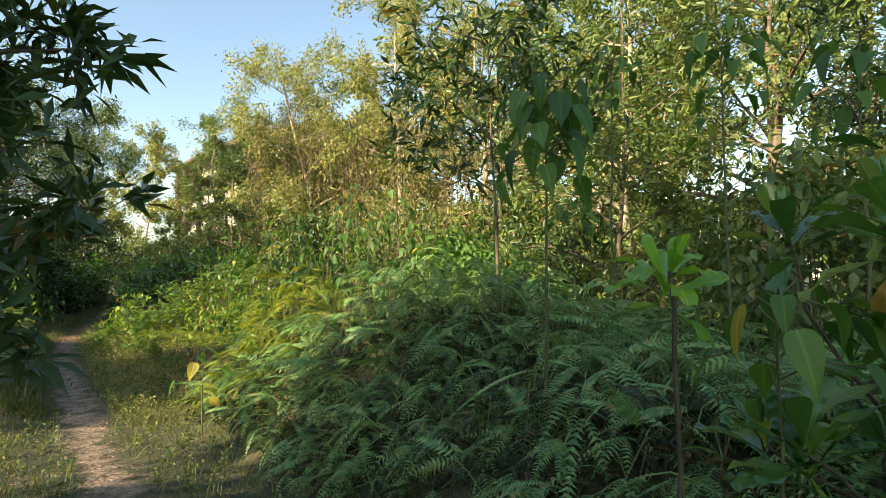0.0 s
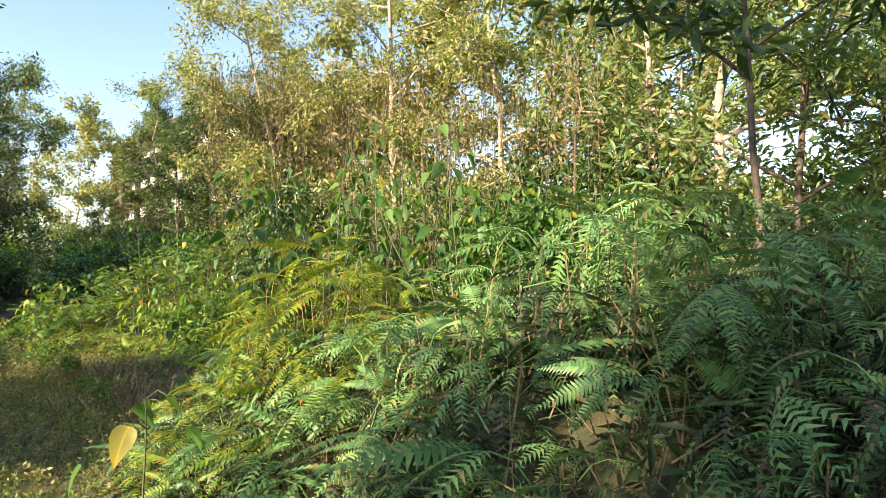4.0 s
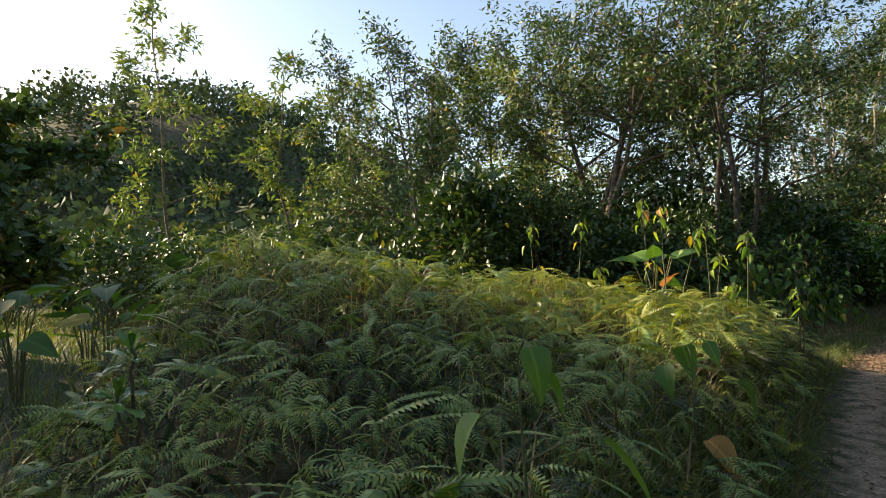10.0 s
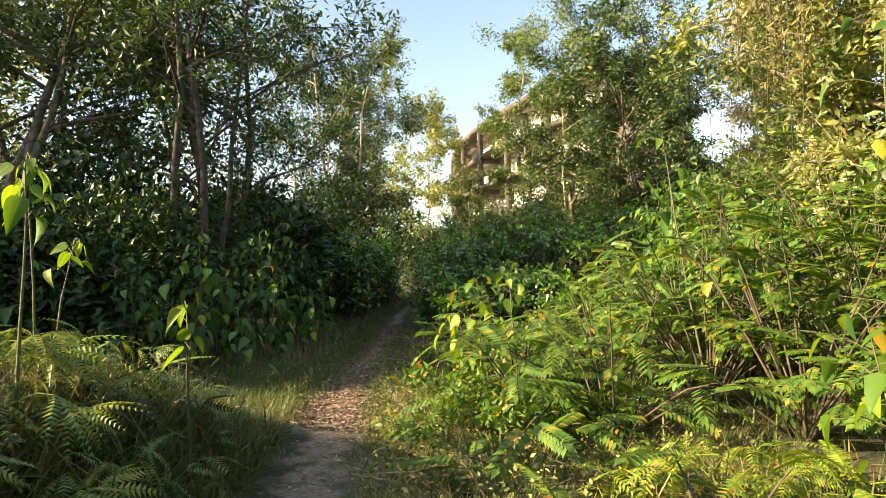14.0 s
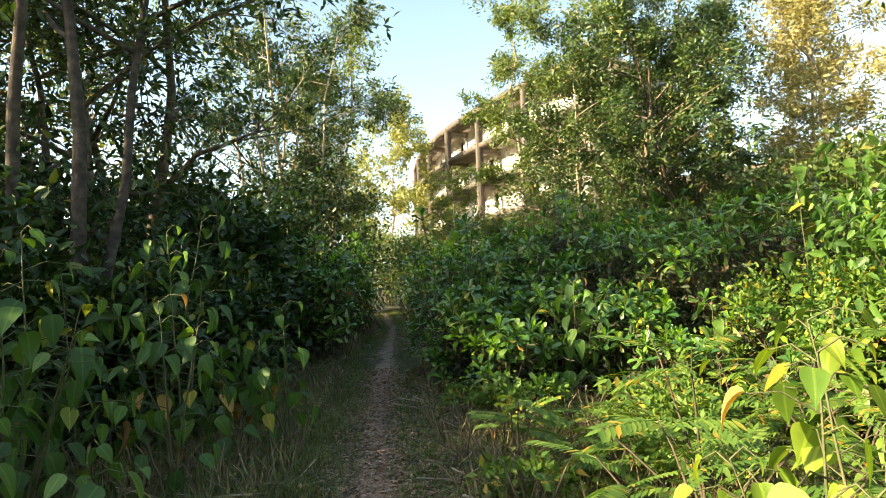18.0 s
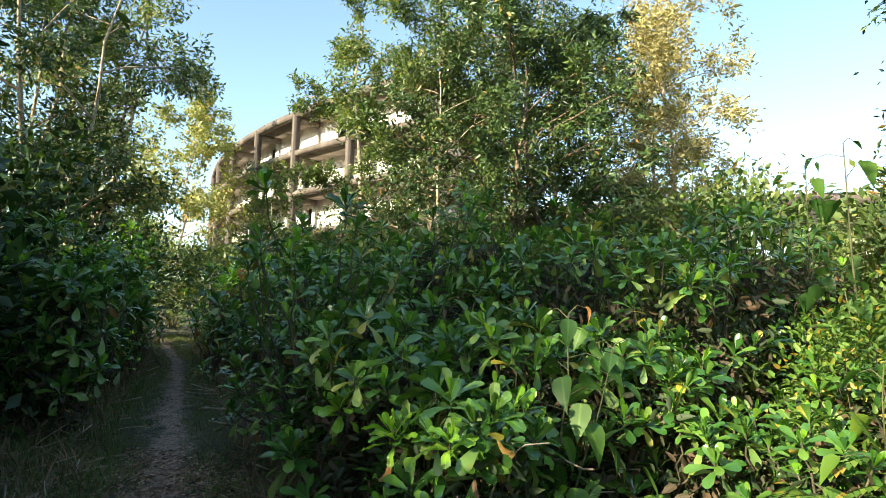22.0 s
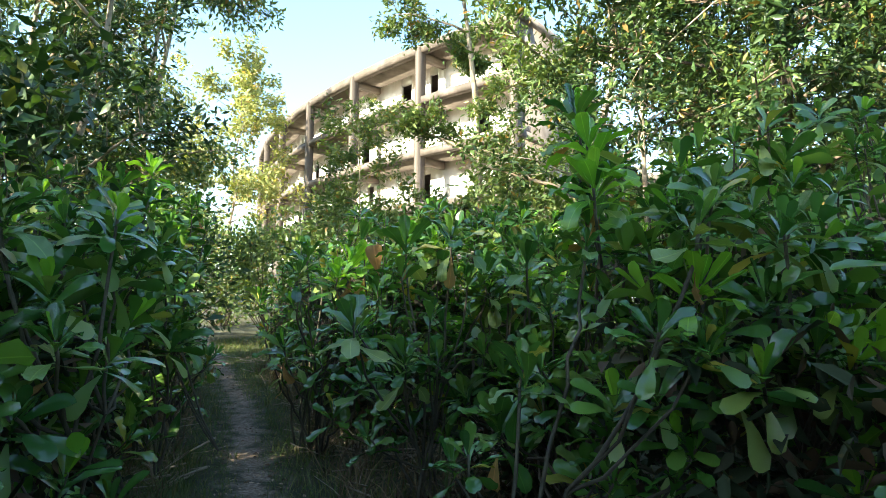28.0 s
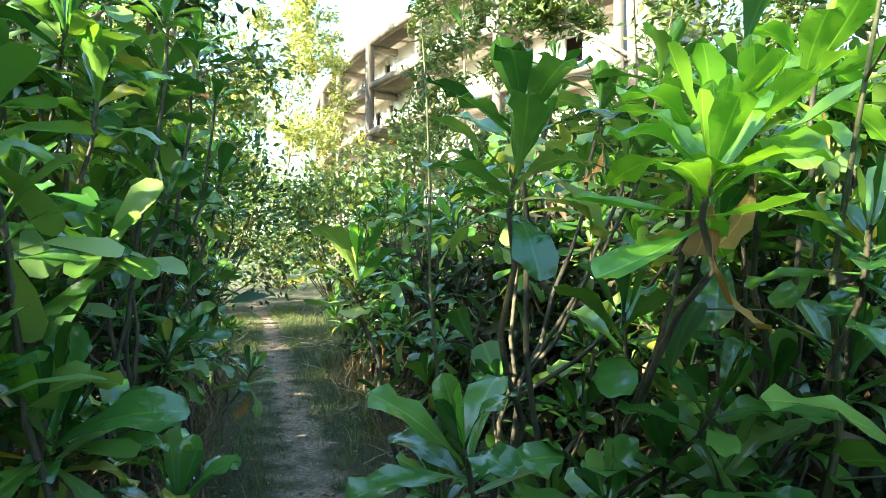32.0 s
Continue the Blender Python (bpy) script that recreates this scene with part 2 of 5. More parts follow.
PLASTER = rough_material("white_plaster", [(0.25, (0.62, 0.58, 0.52)), (0.5, (0.78, 0.76, 0.72)), (0.75, (0.82, 0.81, 0.78))], 1.1, 0.85, 0.15, 0.01, (0.5, (0.5, 0.44, 0.38)))


# ---- geometry kit ----
rng = np.random.default_rng(7)


def unit(v):
    return v / np.maximum(np.linalg.norm(v, axis=-1, keepdims=True), 1e-9)


class Geo:
    """Gathers triangles for one mesh."""

    def __init__(self):
        self.v, self.f, self.n = [], [], 0

    def add(self, shape, m):
        """Copies of a shape at the poses m (N x 4 x 4)."""
        v, f = shape
        m = np.asarray(m).reshape(-1, 4, 4)
        out = np.einsum("nij,vj->nvi", m[:, :3, :3], v) + m[:, None, :3, 3]
        self.f.append((f[None] + self.n + (np.arange(len(m)) * len(v))[:, None, None]).reshape(-1, 3))
        self.v.append(out.reshape(-1, 3))
        self.n += len(m) * len(v)
        return self

    def tube(self, pts, radii, sides=6):
        pts, radii = np.asarray(pts, float), np.asarray(radii, float)
        t = unit(np.gradient(pts, axis=0))
        a = unit(np.cross(t, [0.31, 0.17, 0.93] if abs(t[0][2]) < 0.9 else [1.0, 0.2, 0.1]))
        b = np.cross(t, a)
        w = np.linspace(0, 2 * np.pi, sides, endpoint=False)
        ring = pts[:, None] + radii[:, None, None] * (np.cos(w)[None, :, None] * a[:, None] + np.sin(w)[None, :, None] * b[:, None])
        i, k = np.meshgrid(np.arange(len(pts) - 1), np.arange(sides), indexing="ij")
        k2 = (k + 1) % sides
        q = [i * sides + k, i * sides + k2, (i + 1) * sides + k2, (i + 1) * sides + k]
        tri = np.concatenate([np.stack([q[0], q[1], q[2]], -1).reshape(-1, 3), np.stack([q[0], q[2], q[3]], -1).reshape(-1, 3)])
        self.v.append(ring.reshape(-1, 3))
        self.f.append(tri + self.n)
        self.n += len(pts) * sides
        return self

    def box(self, m):
        c = np.array([[x, y, z] for x in (-0.5, 0.5) for y in (-0.5, 0.5) for z in (-0.5, 0.5)])
        f = np.array([[0, 1, 3], [0, 3, 2], [4, 6, 7], [4, 7, 5], [0, 4, 5], [0, 5, 1], [2, 3, 7], [2, 7, 6], [0, 2, 6], [0, 6, 4], [1, 5, 7], [1, 7, 3]])
        return self.add((c, f), np.array(m))

    def mesh(self, name, material, smooth=False):
        v, f = np.concatenate(self.v).astype(np.float32), np.concatenate(self.f).astype(np.int32)
        me = bpy.data.meshes.new(name)
        me.vertices.add(len(v))
        me.vertices.foreach_set("co", v.ravel())
        me.loops.add(f.size)
        me.loops.foreach_set("vertex_index", f.ravel())
        me.polygons.add(len(f))
        me.polygons.foreach_set("loop_start", np.arange(0, f.size, 3, dtype=np.int32))
        me.update(calc_edges=True)
        if smooth:
            me.polygons.foreach_set("use_smooth", np.ones(len(f), dtype=bool))
        me.materials.append(material)
        return me


def thing(name, x, y, z, label, category, group="", kind=""):
    ob = new(name)
    ob.empty_display_size = 0.1
    ob.location = (x, y, z)
    return tagged(ob, label, category, group, kind)


def part(name, data, parent, m=None, label=""):
    ob = new(name, data)
    ob.parent = parent
    if m is not None:
        ob.matrix_basis = Matrix([list(r) for r in m])
    return tagged(ob, label)


def poses(pos, along, face, size, width=None):
    """Poses whose y runs along the leaf, z faces up from it."""
    pos, along, face = np.atleast_2d(pos), unit(np.atleast_2d(along)), np.atleast_2d(face)
    face = unit(face - (face * along).sum(-1, keepdims=True) * along)
    side = np.cross(along, face)
    size = np.broadcast_to(np.asarray(size, float), (len(pos),))
    wide = size if width is None else size * width
    m = np.zeros((len(pos), 4, 4))
    m[:, :3, 0], m[:, :3, 1], m[:, :3, 2], m[:, :3, 3], m[:, 3, 3] = side * np.reshape(wide, (-1, 1)), along * size[:, None], face * size[:, None], pos, 1
    return m


def rand_dirs(n, up=0.0, flat=1.0):
    v = rng.normal(size=(n, 3)) * [1, 1, flat]
    v[:, 2] += up
    return unit(v)


def strip_leaf(rows, fold=0.25, curl=0.0, droop=0.0):
    """A leaf along y from rows of (y, half width), folded at the midrib and bent lengthwise."""
    v, f = [], []
    for y, w in rows:
        z = -droop * y * y
        v += [(-w, y, z + fold * w - curl * w * w * 8), (0, y, z), (w, y, z + fold * w - curl * w * w * 8)]
    for k in range(len(rows) - 1):
        a, b = 3 * k, 3 * k + 3
        f += [(a, a + 1, b + 1), (a, b + 1, b), (a + 1, a + 2, b + 2), (a + 1, b + 2, b + 1)]
    return np.array(v, float), np.array(f)


def join(*shapes):
    v, f, n = [], [], 0
    for a, b in shapes:
        v.append(a), f.append(b + n)
        n += len(a)
    return np.concatenate(v), np.concatenate(f)


def moved(shape, m):
    v, f = shape
    return v @ m[:3, :3].T + m[:3, 3], f


def pinnate(pairs, leaflet, length, spread, arch, taper, start=0.12, rib=0.008, sag=0.0):
    """A compound leaf or fern frond along y: a bent rib with pairs of leaflets."""
    ys = np.linspace(start, 0.97, pairs)
    bend = lambda y: -arch * y * y  # noqa: E731
    shapes = []
    for y in ys:
        size = length * taper(y)
        for side in (-1, 1):
            along = np.array([side * math.sin(spread), math.cos(spread), -2 * arch * y * math.cos(spread) - sag])
            shapes.append(moved(leaflet, poses([[0, y, bend(y)]], [along], [[side * 0.25, 0.25, 1]], [size])[0]))
    end = np.array([[0, 0.96, bend(0.96)]])
    shapes.append(moved(leaflet, poses(end, [[0, 1, -2 * arch]], [[0, 0, 1]], [length * taper(0.97) * 1.1])[0]))
    g = Geo()
    yy = np.linspace(0, 1, 7 if pairs > 15 else 3)
    g.tube(np.stack([0 * yy, yy, bend(yy)], -1), rib * (1.1 - yy), 3)
    shapes.append((np.concatenate(g.v), np.concatenate(g.f)))
    return join(*shapes)


def fold_leaf(w, y):
    """A small leaf of four faces, folded at the midrib."""
    return np.array([[0, 0, 0], [-w, y, 0.3 * w], [0, y, -0.02], [w, y, 0.3 * w], [0, 1, -0.12]], float), np.array([[0, 2, 1], [0, 3, 2], [1, 2, 4], [2, 3, 4]])


LANCE = fold_leaf(0.13, 0.42)
OVAL = fold_leaf(0.24, 0.4)


def spoon_leaf(rows, bend, lift, fold, wave, lean=0.0, edges=2):
    """A blunt spoon-shaped leaf: arched along its length, folded at the midrib, with wavy edges."""
    v, f, y0, z0, last = [], [], 0.0, 0.0, 0.0
    cols = 2 * edges + 1
    for k, (y, w) in enumerate(rows):
        a = lift - bend * y
        y0, z0 = y0 + (y - last) * math.cos(a), z0 + (y - last) * math.sin(a)
        last = y
        for c in range(-edges, edges + 1):
            s = c / edges
            up = fold * abs(s) * w - 0.5 * fold * s * s * w + wave * w * s * s * math.sin(2.3 * k + (1.9 if s > 0 else 0.0))
            v.append((s * w + lean * y * y, y0 - up * math.sin(a), z0 + up * math.cos(a)))
    for k in range(len(rows) - 1):
        for c in range(cols - 1):
            a, b = k * cols + c, (k + 1) * cols + c
            f += [(a, a + 1, b + 1), (a, b + 1, b)]
    return np.array(v, float), np.array(f)


SPOON = [(0, 0.022), (0.22, 0.04), (0.44, 0.1), (0.64, 0.155), (0.81, 0.178), (0.92, 0.15), (0.98, 0.085), (1.0, 0.02)]
OBOVATE = [spoon_leaf(SPOON, *c) for c in ((0.7, 0.2, 0.5, 0.25, 0.08), (1.3, 0.5, 0.35, 0.35, -0.1), (-0.25, -0.1, 0.7, 0.12), (1.0, 0.3, 0.6, 0.3, 0.12), (1.7, 0.7, 0.3, 0.4, -0.06), (0.4, 0.1, 0.4, 0.35, -0.12))]
OBOVATE_FAR = [spoon_leaf([(0, 0.02), (0.42, 0.1), (0.78, 0.18), (0.95, 0.13), (1.0, 0.03)], b, u, 0.45, 0.0, 0.0, 1) for b, u in ((1.0, 0.35), (-0.1, 0.0))]
HEARTS = [strip_leaf([(-0.1, 0.13), (-0.04, 0.27), (0.1, 0.35), (0.3, 0.34), (0.55, 0.24), (0.78, 0.11), (0.92, 0.03), (1.0, 0.004)], f, c, d) for f, c, d in ((0.3, 0.04, 0.3), (0.5, 0.02, 0.5), (0.15, 0.06, 0.15))]
HEART_FAR = [strip_leaf([(-0.08, 0.15), (0.12, 0.35), (0.55, 0.22), (1.0, 0.01)], f, 0.0, 0.15) for f in (0.25, 0.5)]
LANCE_FAR = (np.array([[0, 0, 0], [0.18, 0.5, 0.04], [0, 1.0, -0.12], [-0.18, 0.5, 0.04]], float), np.array([[0, 1, 2], [0, 2, 3]]))
OVATE = (np.array([[0, 0, 0], [0.22, 0.22, 0.06], [0.2, 0.6, 0.04], [0, 1.0, -0.16], [-0.2, 0.6, 0.04], [-0.22, 0.22, 0.06]], float), np.array([[0, 1, 2], [0, 2, 3], [0, 3, 4], [0, 4, 5]]))
BROAD_FAR = (np.array([[0, 0, 0], [0.26, 0.45, 0.05], [0, 1.0, -0.1], [-0.26, 0.45, 0.05]], float), np.array([[0, 1, 2], [0, 2, 3]]))
OVAL_FINE = strip_leaf([(0, 0.015), (0.3, 0.14), (0.62, 0.125), (1.0, 0.008)], 0.15, 0, 0.1)
PINNA = (np.array([[-0.13, 0, 0], [0.15, 0, 0], [0.12, 0.6, 0.03], [0.02, 1, -0.08], [-0.11, 0.6, 0.03]], float), np.array([[0, 1, 2], [0, 2, 4], [4, 2, 3]]))
PINNA_FAR = (np.array([[-0.2, 0, 0], [0.22, 0, 0], [0, 1, -0.08]], float), np.array([[0, 1, 2]]))
dome = lambda y: (0.45 + 1.3 * y) if y < 0.35 else (1.0 - ((y - 0.35) / 0.68) ** 1.7 * 0.9)  # noqa: E731


def forked(pairs, pinna, arms, arch, reach=0.17):
    """A forking fern frond: a bare stalk that splits into drooping comb-like arms."""
    comb = pinnate(pairs, pinna, reach, 1.2, arch, dome, 0.05, 0.008, 0.12)
    shapes = [moved(comb, poses([[0, 0.36, 0.0]], [[math.sin(a), math.cos(a), -0.12 - 0.2 * abs(a)]], [[0, -0.1, 1]], [0.62 * (1 - 0.22 * abs(a))])[0]) for a in arms]
    g = Geo().tube(np.array([[0, 0, -0.12], [0, 0.2, 0.0], [0, 0.37, 0.0]]), [0.009, 0.007, 0.006], 3)
    return join(*shapes, (np.concatenate(g.v), np.concatenate(g.f)))


FRONDS = [forked(19, PINNA, (-1.0, -0.35, 0.4, 1.05), 0.55), forked(20, PINNA, (-0.6, 0.6), 0.7, 0.16), pinnate(30, PINNA, 0.13, 1.25, 0.5, dome, 0.1, 0.006, 0.1), forked(18, PINNA, (-1.2, -0.5, 0.1, 0.8), 0.4), forked(20, PINNA, (-0.9, 0.2, 1.3), 0.85)]
FRONDS_FAR = [forked(12, PINNA_FAR, (-1.0, -0.3, 0.4, 1.05), 0.55, 0.2), forked(13, PINNA_FAR, (-0.6, 0.6), 0.75, 0.19), pinnate(18, PINNA_FAR, 0.15, 1.2, 0.5, dome, 0.1, 0.006, 0.1), forked(12, PINNA_FAR, (-0.9, 0.1, 1.2), 0.9, 0.2)]
FEATHERS = [pinnate(n, OVAL_FINE, 0.26, 1.05, a, lambda y: 0.75 + 0.5 * y * (1.6 - y), 0.2, 0.01, 0.15) for n, a in ((9, 0.25), (8, 0.4), (10, 0.15))]
FEATHERS_FAR = [pinnate(n, BROAD_FAR, 0.26, 1.05, a, lambda y: 0.75 + 0.5 * y * (1.6 - y), 0.2, 0.01, 0.15) for n, a in ((9, 0.25), (8, 0.4), (10, 0.15))]
BLADE = (np.array([[-0.02, 0, 0], [0.02, 0, 0], [0.014, 0.5, -0.04], [-0.014, 0.5, -0.04], [0, 1, -0.3]], float), np.array([[0, 1, 2], [0, 2, 3], [3, 2, 4]]))


# ---- lie of the land ----
TRAIL = np.array([(3, -6), (-0.1, 0), (-1.7, 3.3), (-4.1, 6.5), (-6.9, 10.4), (-9.8, 14.6), (-11.4, 17.3), (-13.7, 21.9), (-14.9, 24.5), (-16.5, 28), (-18.3, 32), (-20.2, 35.5), (-22.4, 39.7), (-26.7, 47), (-34, 58)], float)


def trail_offset(x, y):
    """How far left (minus) or right (plus) of the trail a place lies, and how far along."""
    p = np.stack([np.ravel(x), np.ravel(y)], -1).astype(float)
    best, side, along, run = np.full(len(p), 1e9), np.zeros(len(p)), np.zeros(len(p)), 0.0
    for a, b in zip(TRAIL[:-1], TRAIL[1:]):
        d = b - a
        length = np.hypot(*d)
        k = np.clip(((p - a) @ d) / length**2, 0, 1)
        off = p - a - k[:, None] * d
        r = np.hypot(off[:, 0], off[:, 1])
        s = np.sign(off[:, 0] * d[1] - off[:, 1] * d[0])
        near = r < best
        best, side, along = np.where(near, r, best), np.where(near, s, side), np.where(near, run + k * length, along)
        run += length
    return (best * side).reshape(np.shape(x)), along.reshape(np.shape(x))


def smooth(a, b, x):
    k = np.clip((x - a) / (b - a), 0, 1)
    return k * k * (3 - 2 * k)


def bump_at(x, y, cx, cy, rx, ry, turn=0.0):
    c, s = math.cos(turn), math.sin(turn)
    u, v = (x - cx) * c + (y - cy) * s, -(x - cx) * s + (y - cy) * c
    return np.exp(-((u / rx) ** 2 + (v / ry) ** 2))


def thicket_height(x, y):
    """Height of the fern tops over the ground: the mound left of the trail and the thicket right of it."""
    off, along = trail_offset(x, y)
    left = smooth(0.35, 1.1, -off) * smooth(6.3, 8.6, y) * (1 - smooth(14.8, 16.4, y)) * (1 - smooth(7.2, 9.2, -off))
    mound = left * (0.75 + 1.15 * bump_at(x, y, -11.6, 8.4, 2.6, 2.2) + 0.45 * bump_at(x, y, -11.5, 12.0, 2.4, 2.4))
    right = smooth(0.9, 2.3, off) * (1 - smooth(7.6, 9.2, y)) * (1 - smooth(7, 9, off)) * smooth(-1, 1.5, y)
    return mound, right * (1.05 + 0.85 * bump_at(x, y, -0.1, 6.1, 1.7, 1.2))


def ground_z(x, y):
    x, y = np.asarray(x, float), np.asarray(y, float)
    off, along = trail_offset(x, y)
    near = 0.16 * (1 - smooth(3, 8, y)) + 0.24 * smooth(23, 27, y)
    mound, right = thicket_height(x, y)
    wave = 0.05 * np.sin(x * 0.9 + 1.3) * np.sin(y * 0.7) + 0.03 * np.sin(x * 2.1 + y * 1.7)
    r = np.hypot(x + 8, y - 15)
    yaw = np.degrees(np.arctan2(-(x + 6), y - 8))
    hill = smooth(55, 150, r) * 42 * np.exp(-(((yaw - 92) / 26) ** 2)) * (1 - smooth(300, 700, r))
    return near + 0.6 * mound + 0.62 * right + wave * smooth(0.3, 1.2, np.abs(off)) + hill


def gz(x, y):
    return float(ground_z(np.array([x]), np.array([y]))[0])


def build_ground():
    grow = lambda n, first, last: np.cumsum(np.geomspace(first, last, n))  # noqa: E731
    xs = np.concatenate([-34 - grow(22, 0.5, 380)[::-1], np.arange(-34, 12.01, 0.2), 12 + grow(22, 0.5, 380)])
    ys = np.concatenate([-6 - grow(22, 0.5, 380)[::-1], np.arange(-6, 50.01, 0.2), 50 + grow(22, 0.5, 380)])
    X, Y = np.meshgrid(xs, ys, indexing="ij")
    Z = ground_z(X.ravel(), Y.ravel())
    n, m = len(xs), len(ys)
    i, k = np.meshgrid(np.arange(n - 1), np.arange(m - 1), indexing="ij")
    q = [i * m + k, (i + 1) * m + k, (i + 1) * m + k + 1, i * m + k + 1]
    g = Geo()
    g.v.append(np.stack([X.ravel(), Y.ravel(), Z], -1))
    g.f.append(np.concatenate([np.stack([q[0], q[1], q[2]], -1).reshape(-1, 3), np.stack([q[0], q[2], q[3]], -1).reshape(-1, 3)]))
    mat, t, p = nodes_of("trodden_soil_and_grass")
    worn = t.nodes.new("ShaderNodeAttribute")
    worn.attribute_name = "worn"
    soil = ramp(t, noise_tex(t, 34.0, 8.0), [(0.3, (0.15, 0.1, 0.07)), (0.5, (0.28, 0.2, 0.145)), (0.62, (0.36, 0.27, 0.2)), (0.75, (0.46, 0.36, 0.27))])
    litter = ramp(t, noise_tex(t, 2.2, 6.0), [(0.3, (0.025, 0.032, 0.014)), (0.5, (0.05, 0.055, 0.024)), (0.7, (0.1, 0.085, 0.04))])
    edge = math_node(t, "ADD", worn.outputs["Fac"], math_node(t, "MULTIPLY", math_node(t, "SUBTRACT", noise_tex(t, 4.5, 8.0), 0.5), 2.4))
    dry = t.nodes.new("ShaderNodeAttribute")
    dry.attribute_name = "thatch"
    straw = ramp(t, noise_tex(t, 30.0, 8.0), [(0.3, (0.1, 0.085, 0.045)), (0.5, (0.22, 0.18, 0.095)), (0.7, (0.36, 0.29, 0.16))])
    patchy = math_node(t, "MULTIPLY", dry.outputs["Fac"], ramp(t, noise_tex(t, 3.0, 6.0), [(0.35, (0.25, 0.25, 0.25)), (0.6, (1, 1, 1))]))
    litter = mix_colour(t, patchy, litter, straw)
    t.links.new(mix_colour(t, ramp(t, edge, [(0.4, (0, 0, 0)), (0.95, (0.9, 0.9, 0.9))]), litter, soil), p.inputs["Base Color"])
    p.inputs["Roughness"].default_value = 0.95
    b = node(t, "ShaderNodeBump", Strength=0.8, Distance=0.03)
    t.links.new(noise_tex(t, 26.0, 10.0), b.inputs["Height"])
    t.links.new(b.outputs[0], p.inputs["Normal"])
    me = g.mesh("ground", mat, True)
    off, along = trail_offset(X.ravel(), Y.ravel())
    me.attributes.new("worn", "FLOAT", "POINT").data.foreach_set("value", np.exp(-((off / 0.26) ** 2)).astype(np.float32))
    verge = smooth(0.1, 0.5, off) * (1 - smooth(2.6, 3.8, off)) * smooth(6.5, 9.0, Y.ravel()) * (1 - smooth(16.0, 18.0, Y.ravel()))
    me.attributes.new("thatch", "FLOAT", "POINT").data.foreach_set("value", verge.astype(np.float32))
    tagged(new("ground", me), "trodden earth footpath through grassy ground with leaf litter", "ground", kind="structure")


build_ground()


# ---- the round building ----
def build_building():
    cx, cy, R, first, step = 21.4, 105.8, 64.7, 209.51, 5.4235
    levels = [0.7, 3.7, 6.55, 9.4, 12.25, 15.1]
    home = thing("round_building", cx, cy, 0, "abandoned multi-storey round building of stained concrete with white walls", "building")
    angles = [radians(first + step * k) for k in range(-4, 17)]
    place = lambda r, a, z: np.array([r * math.cos(a), r * math.sin(a), z])  # noqa: E731

    def turned(r, a, z, sx, sy, sz):
        m = np.eye(4)
        c, s = math.cos(a), math.sin(a)
        m[:3, 0], m[:3, 1], m[:3, 2], m[:3, 3] = np.array([c, s, 0]) * sx, np.array([-s, c, 0]) * sy, [0, 0, sz], place(r, a, z)
        return m

    end = 9  # the last column of the high part
    col = Geo().box(turned(0, 0, 0.5, 1, 1, 1)).mesh("column", CONCRETE_DARK)
    for k, a in enumerate(angles):
        part("column", col, home, turned(R, a, -0.5, 0.46, 0.36, 15.52 if k <= end else 6.97), "weathered concrete column")

    def ring(r0, r1, z0, z1):
        n = 121
        last = angles[end] if z1 > 7.5 else angles[-1]
        fine = np.linspace(angles[0] - 0.02, last + 0.006, n)
        corner = ((r0, z0), (r1, z0), (r1, z1), (r0, z1))
        v = np.array([place(r, a, z) for a in fine for r, z in corner])
        f = []
        for s in range(n - 1):
            for c in range(4):
                p, q = 4 * s + c, 4 * s + (c + 1) % 4
                f += [(p, q, q + 4), (p, q + 4, p + 4)]
        e = 4 * (n - 1)
        f += [(0, 2, 1), (0, 3, 2), (e, e + 1, e + 2), (e, e + 2, e + 3)]
        return Geo().add((v, np.array(f)), np.eye(4))

    for k, z in enumerate(levels):
        name = "roof_slab" if k == 5 else "floor_slab"
        part(name, ring(R - 8, R - 0.28, z - 0.3, z).mesh(name, CONCRETE), home, None, "stained concrete slab")
        part("edge_beam", ring(R - 0.27, R + 0.14, z - (0.36 if k == 5 else 0.3), z + (0.08 if k == 5 else 0.05)).mesh("edge_beam", CONCRETE_DARK), home)
        if 0 < k < 5:
            part("planter_edge", ring(R - 0.7, R - 0.58, z, z + 0.3).mesh("planter_edge", CONCRETE), home)
    rib = Geo().box(turned(0, 0, 0, 1, 1, 1)).mesh("ceiling_beam", CONCRETE)
    for k, a in enumerate(angles):
        for z in levels[1:] if k <= end else levels[1:3]:
            part("ceiling_beam", rib, home, turned(R - 1.1, a, z - 0.5, 1.6, 0.28, 0.4))
    # the set-back white wall, bay by bay, with openings that go through
    for b, (a0, a1) in enumerate(zip(angles[:-1], angles[1:])):
        mid, half = (a0 + a1) / 2, R - 2.0
        width = half * (a1 - a0)
        for k in range(5 if b < end else 2):
            z0, z1 = levels[k], levels[k + 1] - 0.3
            g = Geo()
            holes = [[(0.24, 0.17, 0.0, 2.1)], [], [(-0.05, 0.16, 0.9, 2.1), (0.36, 0.12, 0.9, 2.1)]][(b + k) % 3]
            x = -0.5
            for c, w, lo, hi in holes:
                for s, e, zz0, zz1 in ((x, c - w / 2, 0, z1 - z0), (c - w / 2, c + w / 2, hi, z1 - z0), (c - w / 2, c + w / 2, 0, lo)):
                    if e - s > 0.001 and zz1 - zz0 > 0.001:
                        m = turned(half, mid, z0 + (zz0 + zz1) / 2, 0.18, (e - s) * width, zz1 - zz0)
                        m[:3, 3] += np.array([-math.sin(mid), math.cos(mid), 0]) * (s + e) / 2 * width
                        g.box(m)
                x = c + w / 2
            m = turned(half, mid, (z0 + z1) / 2, 0.18, (0.5 - x) * width, z1 - z0)
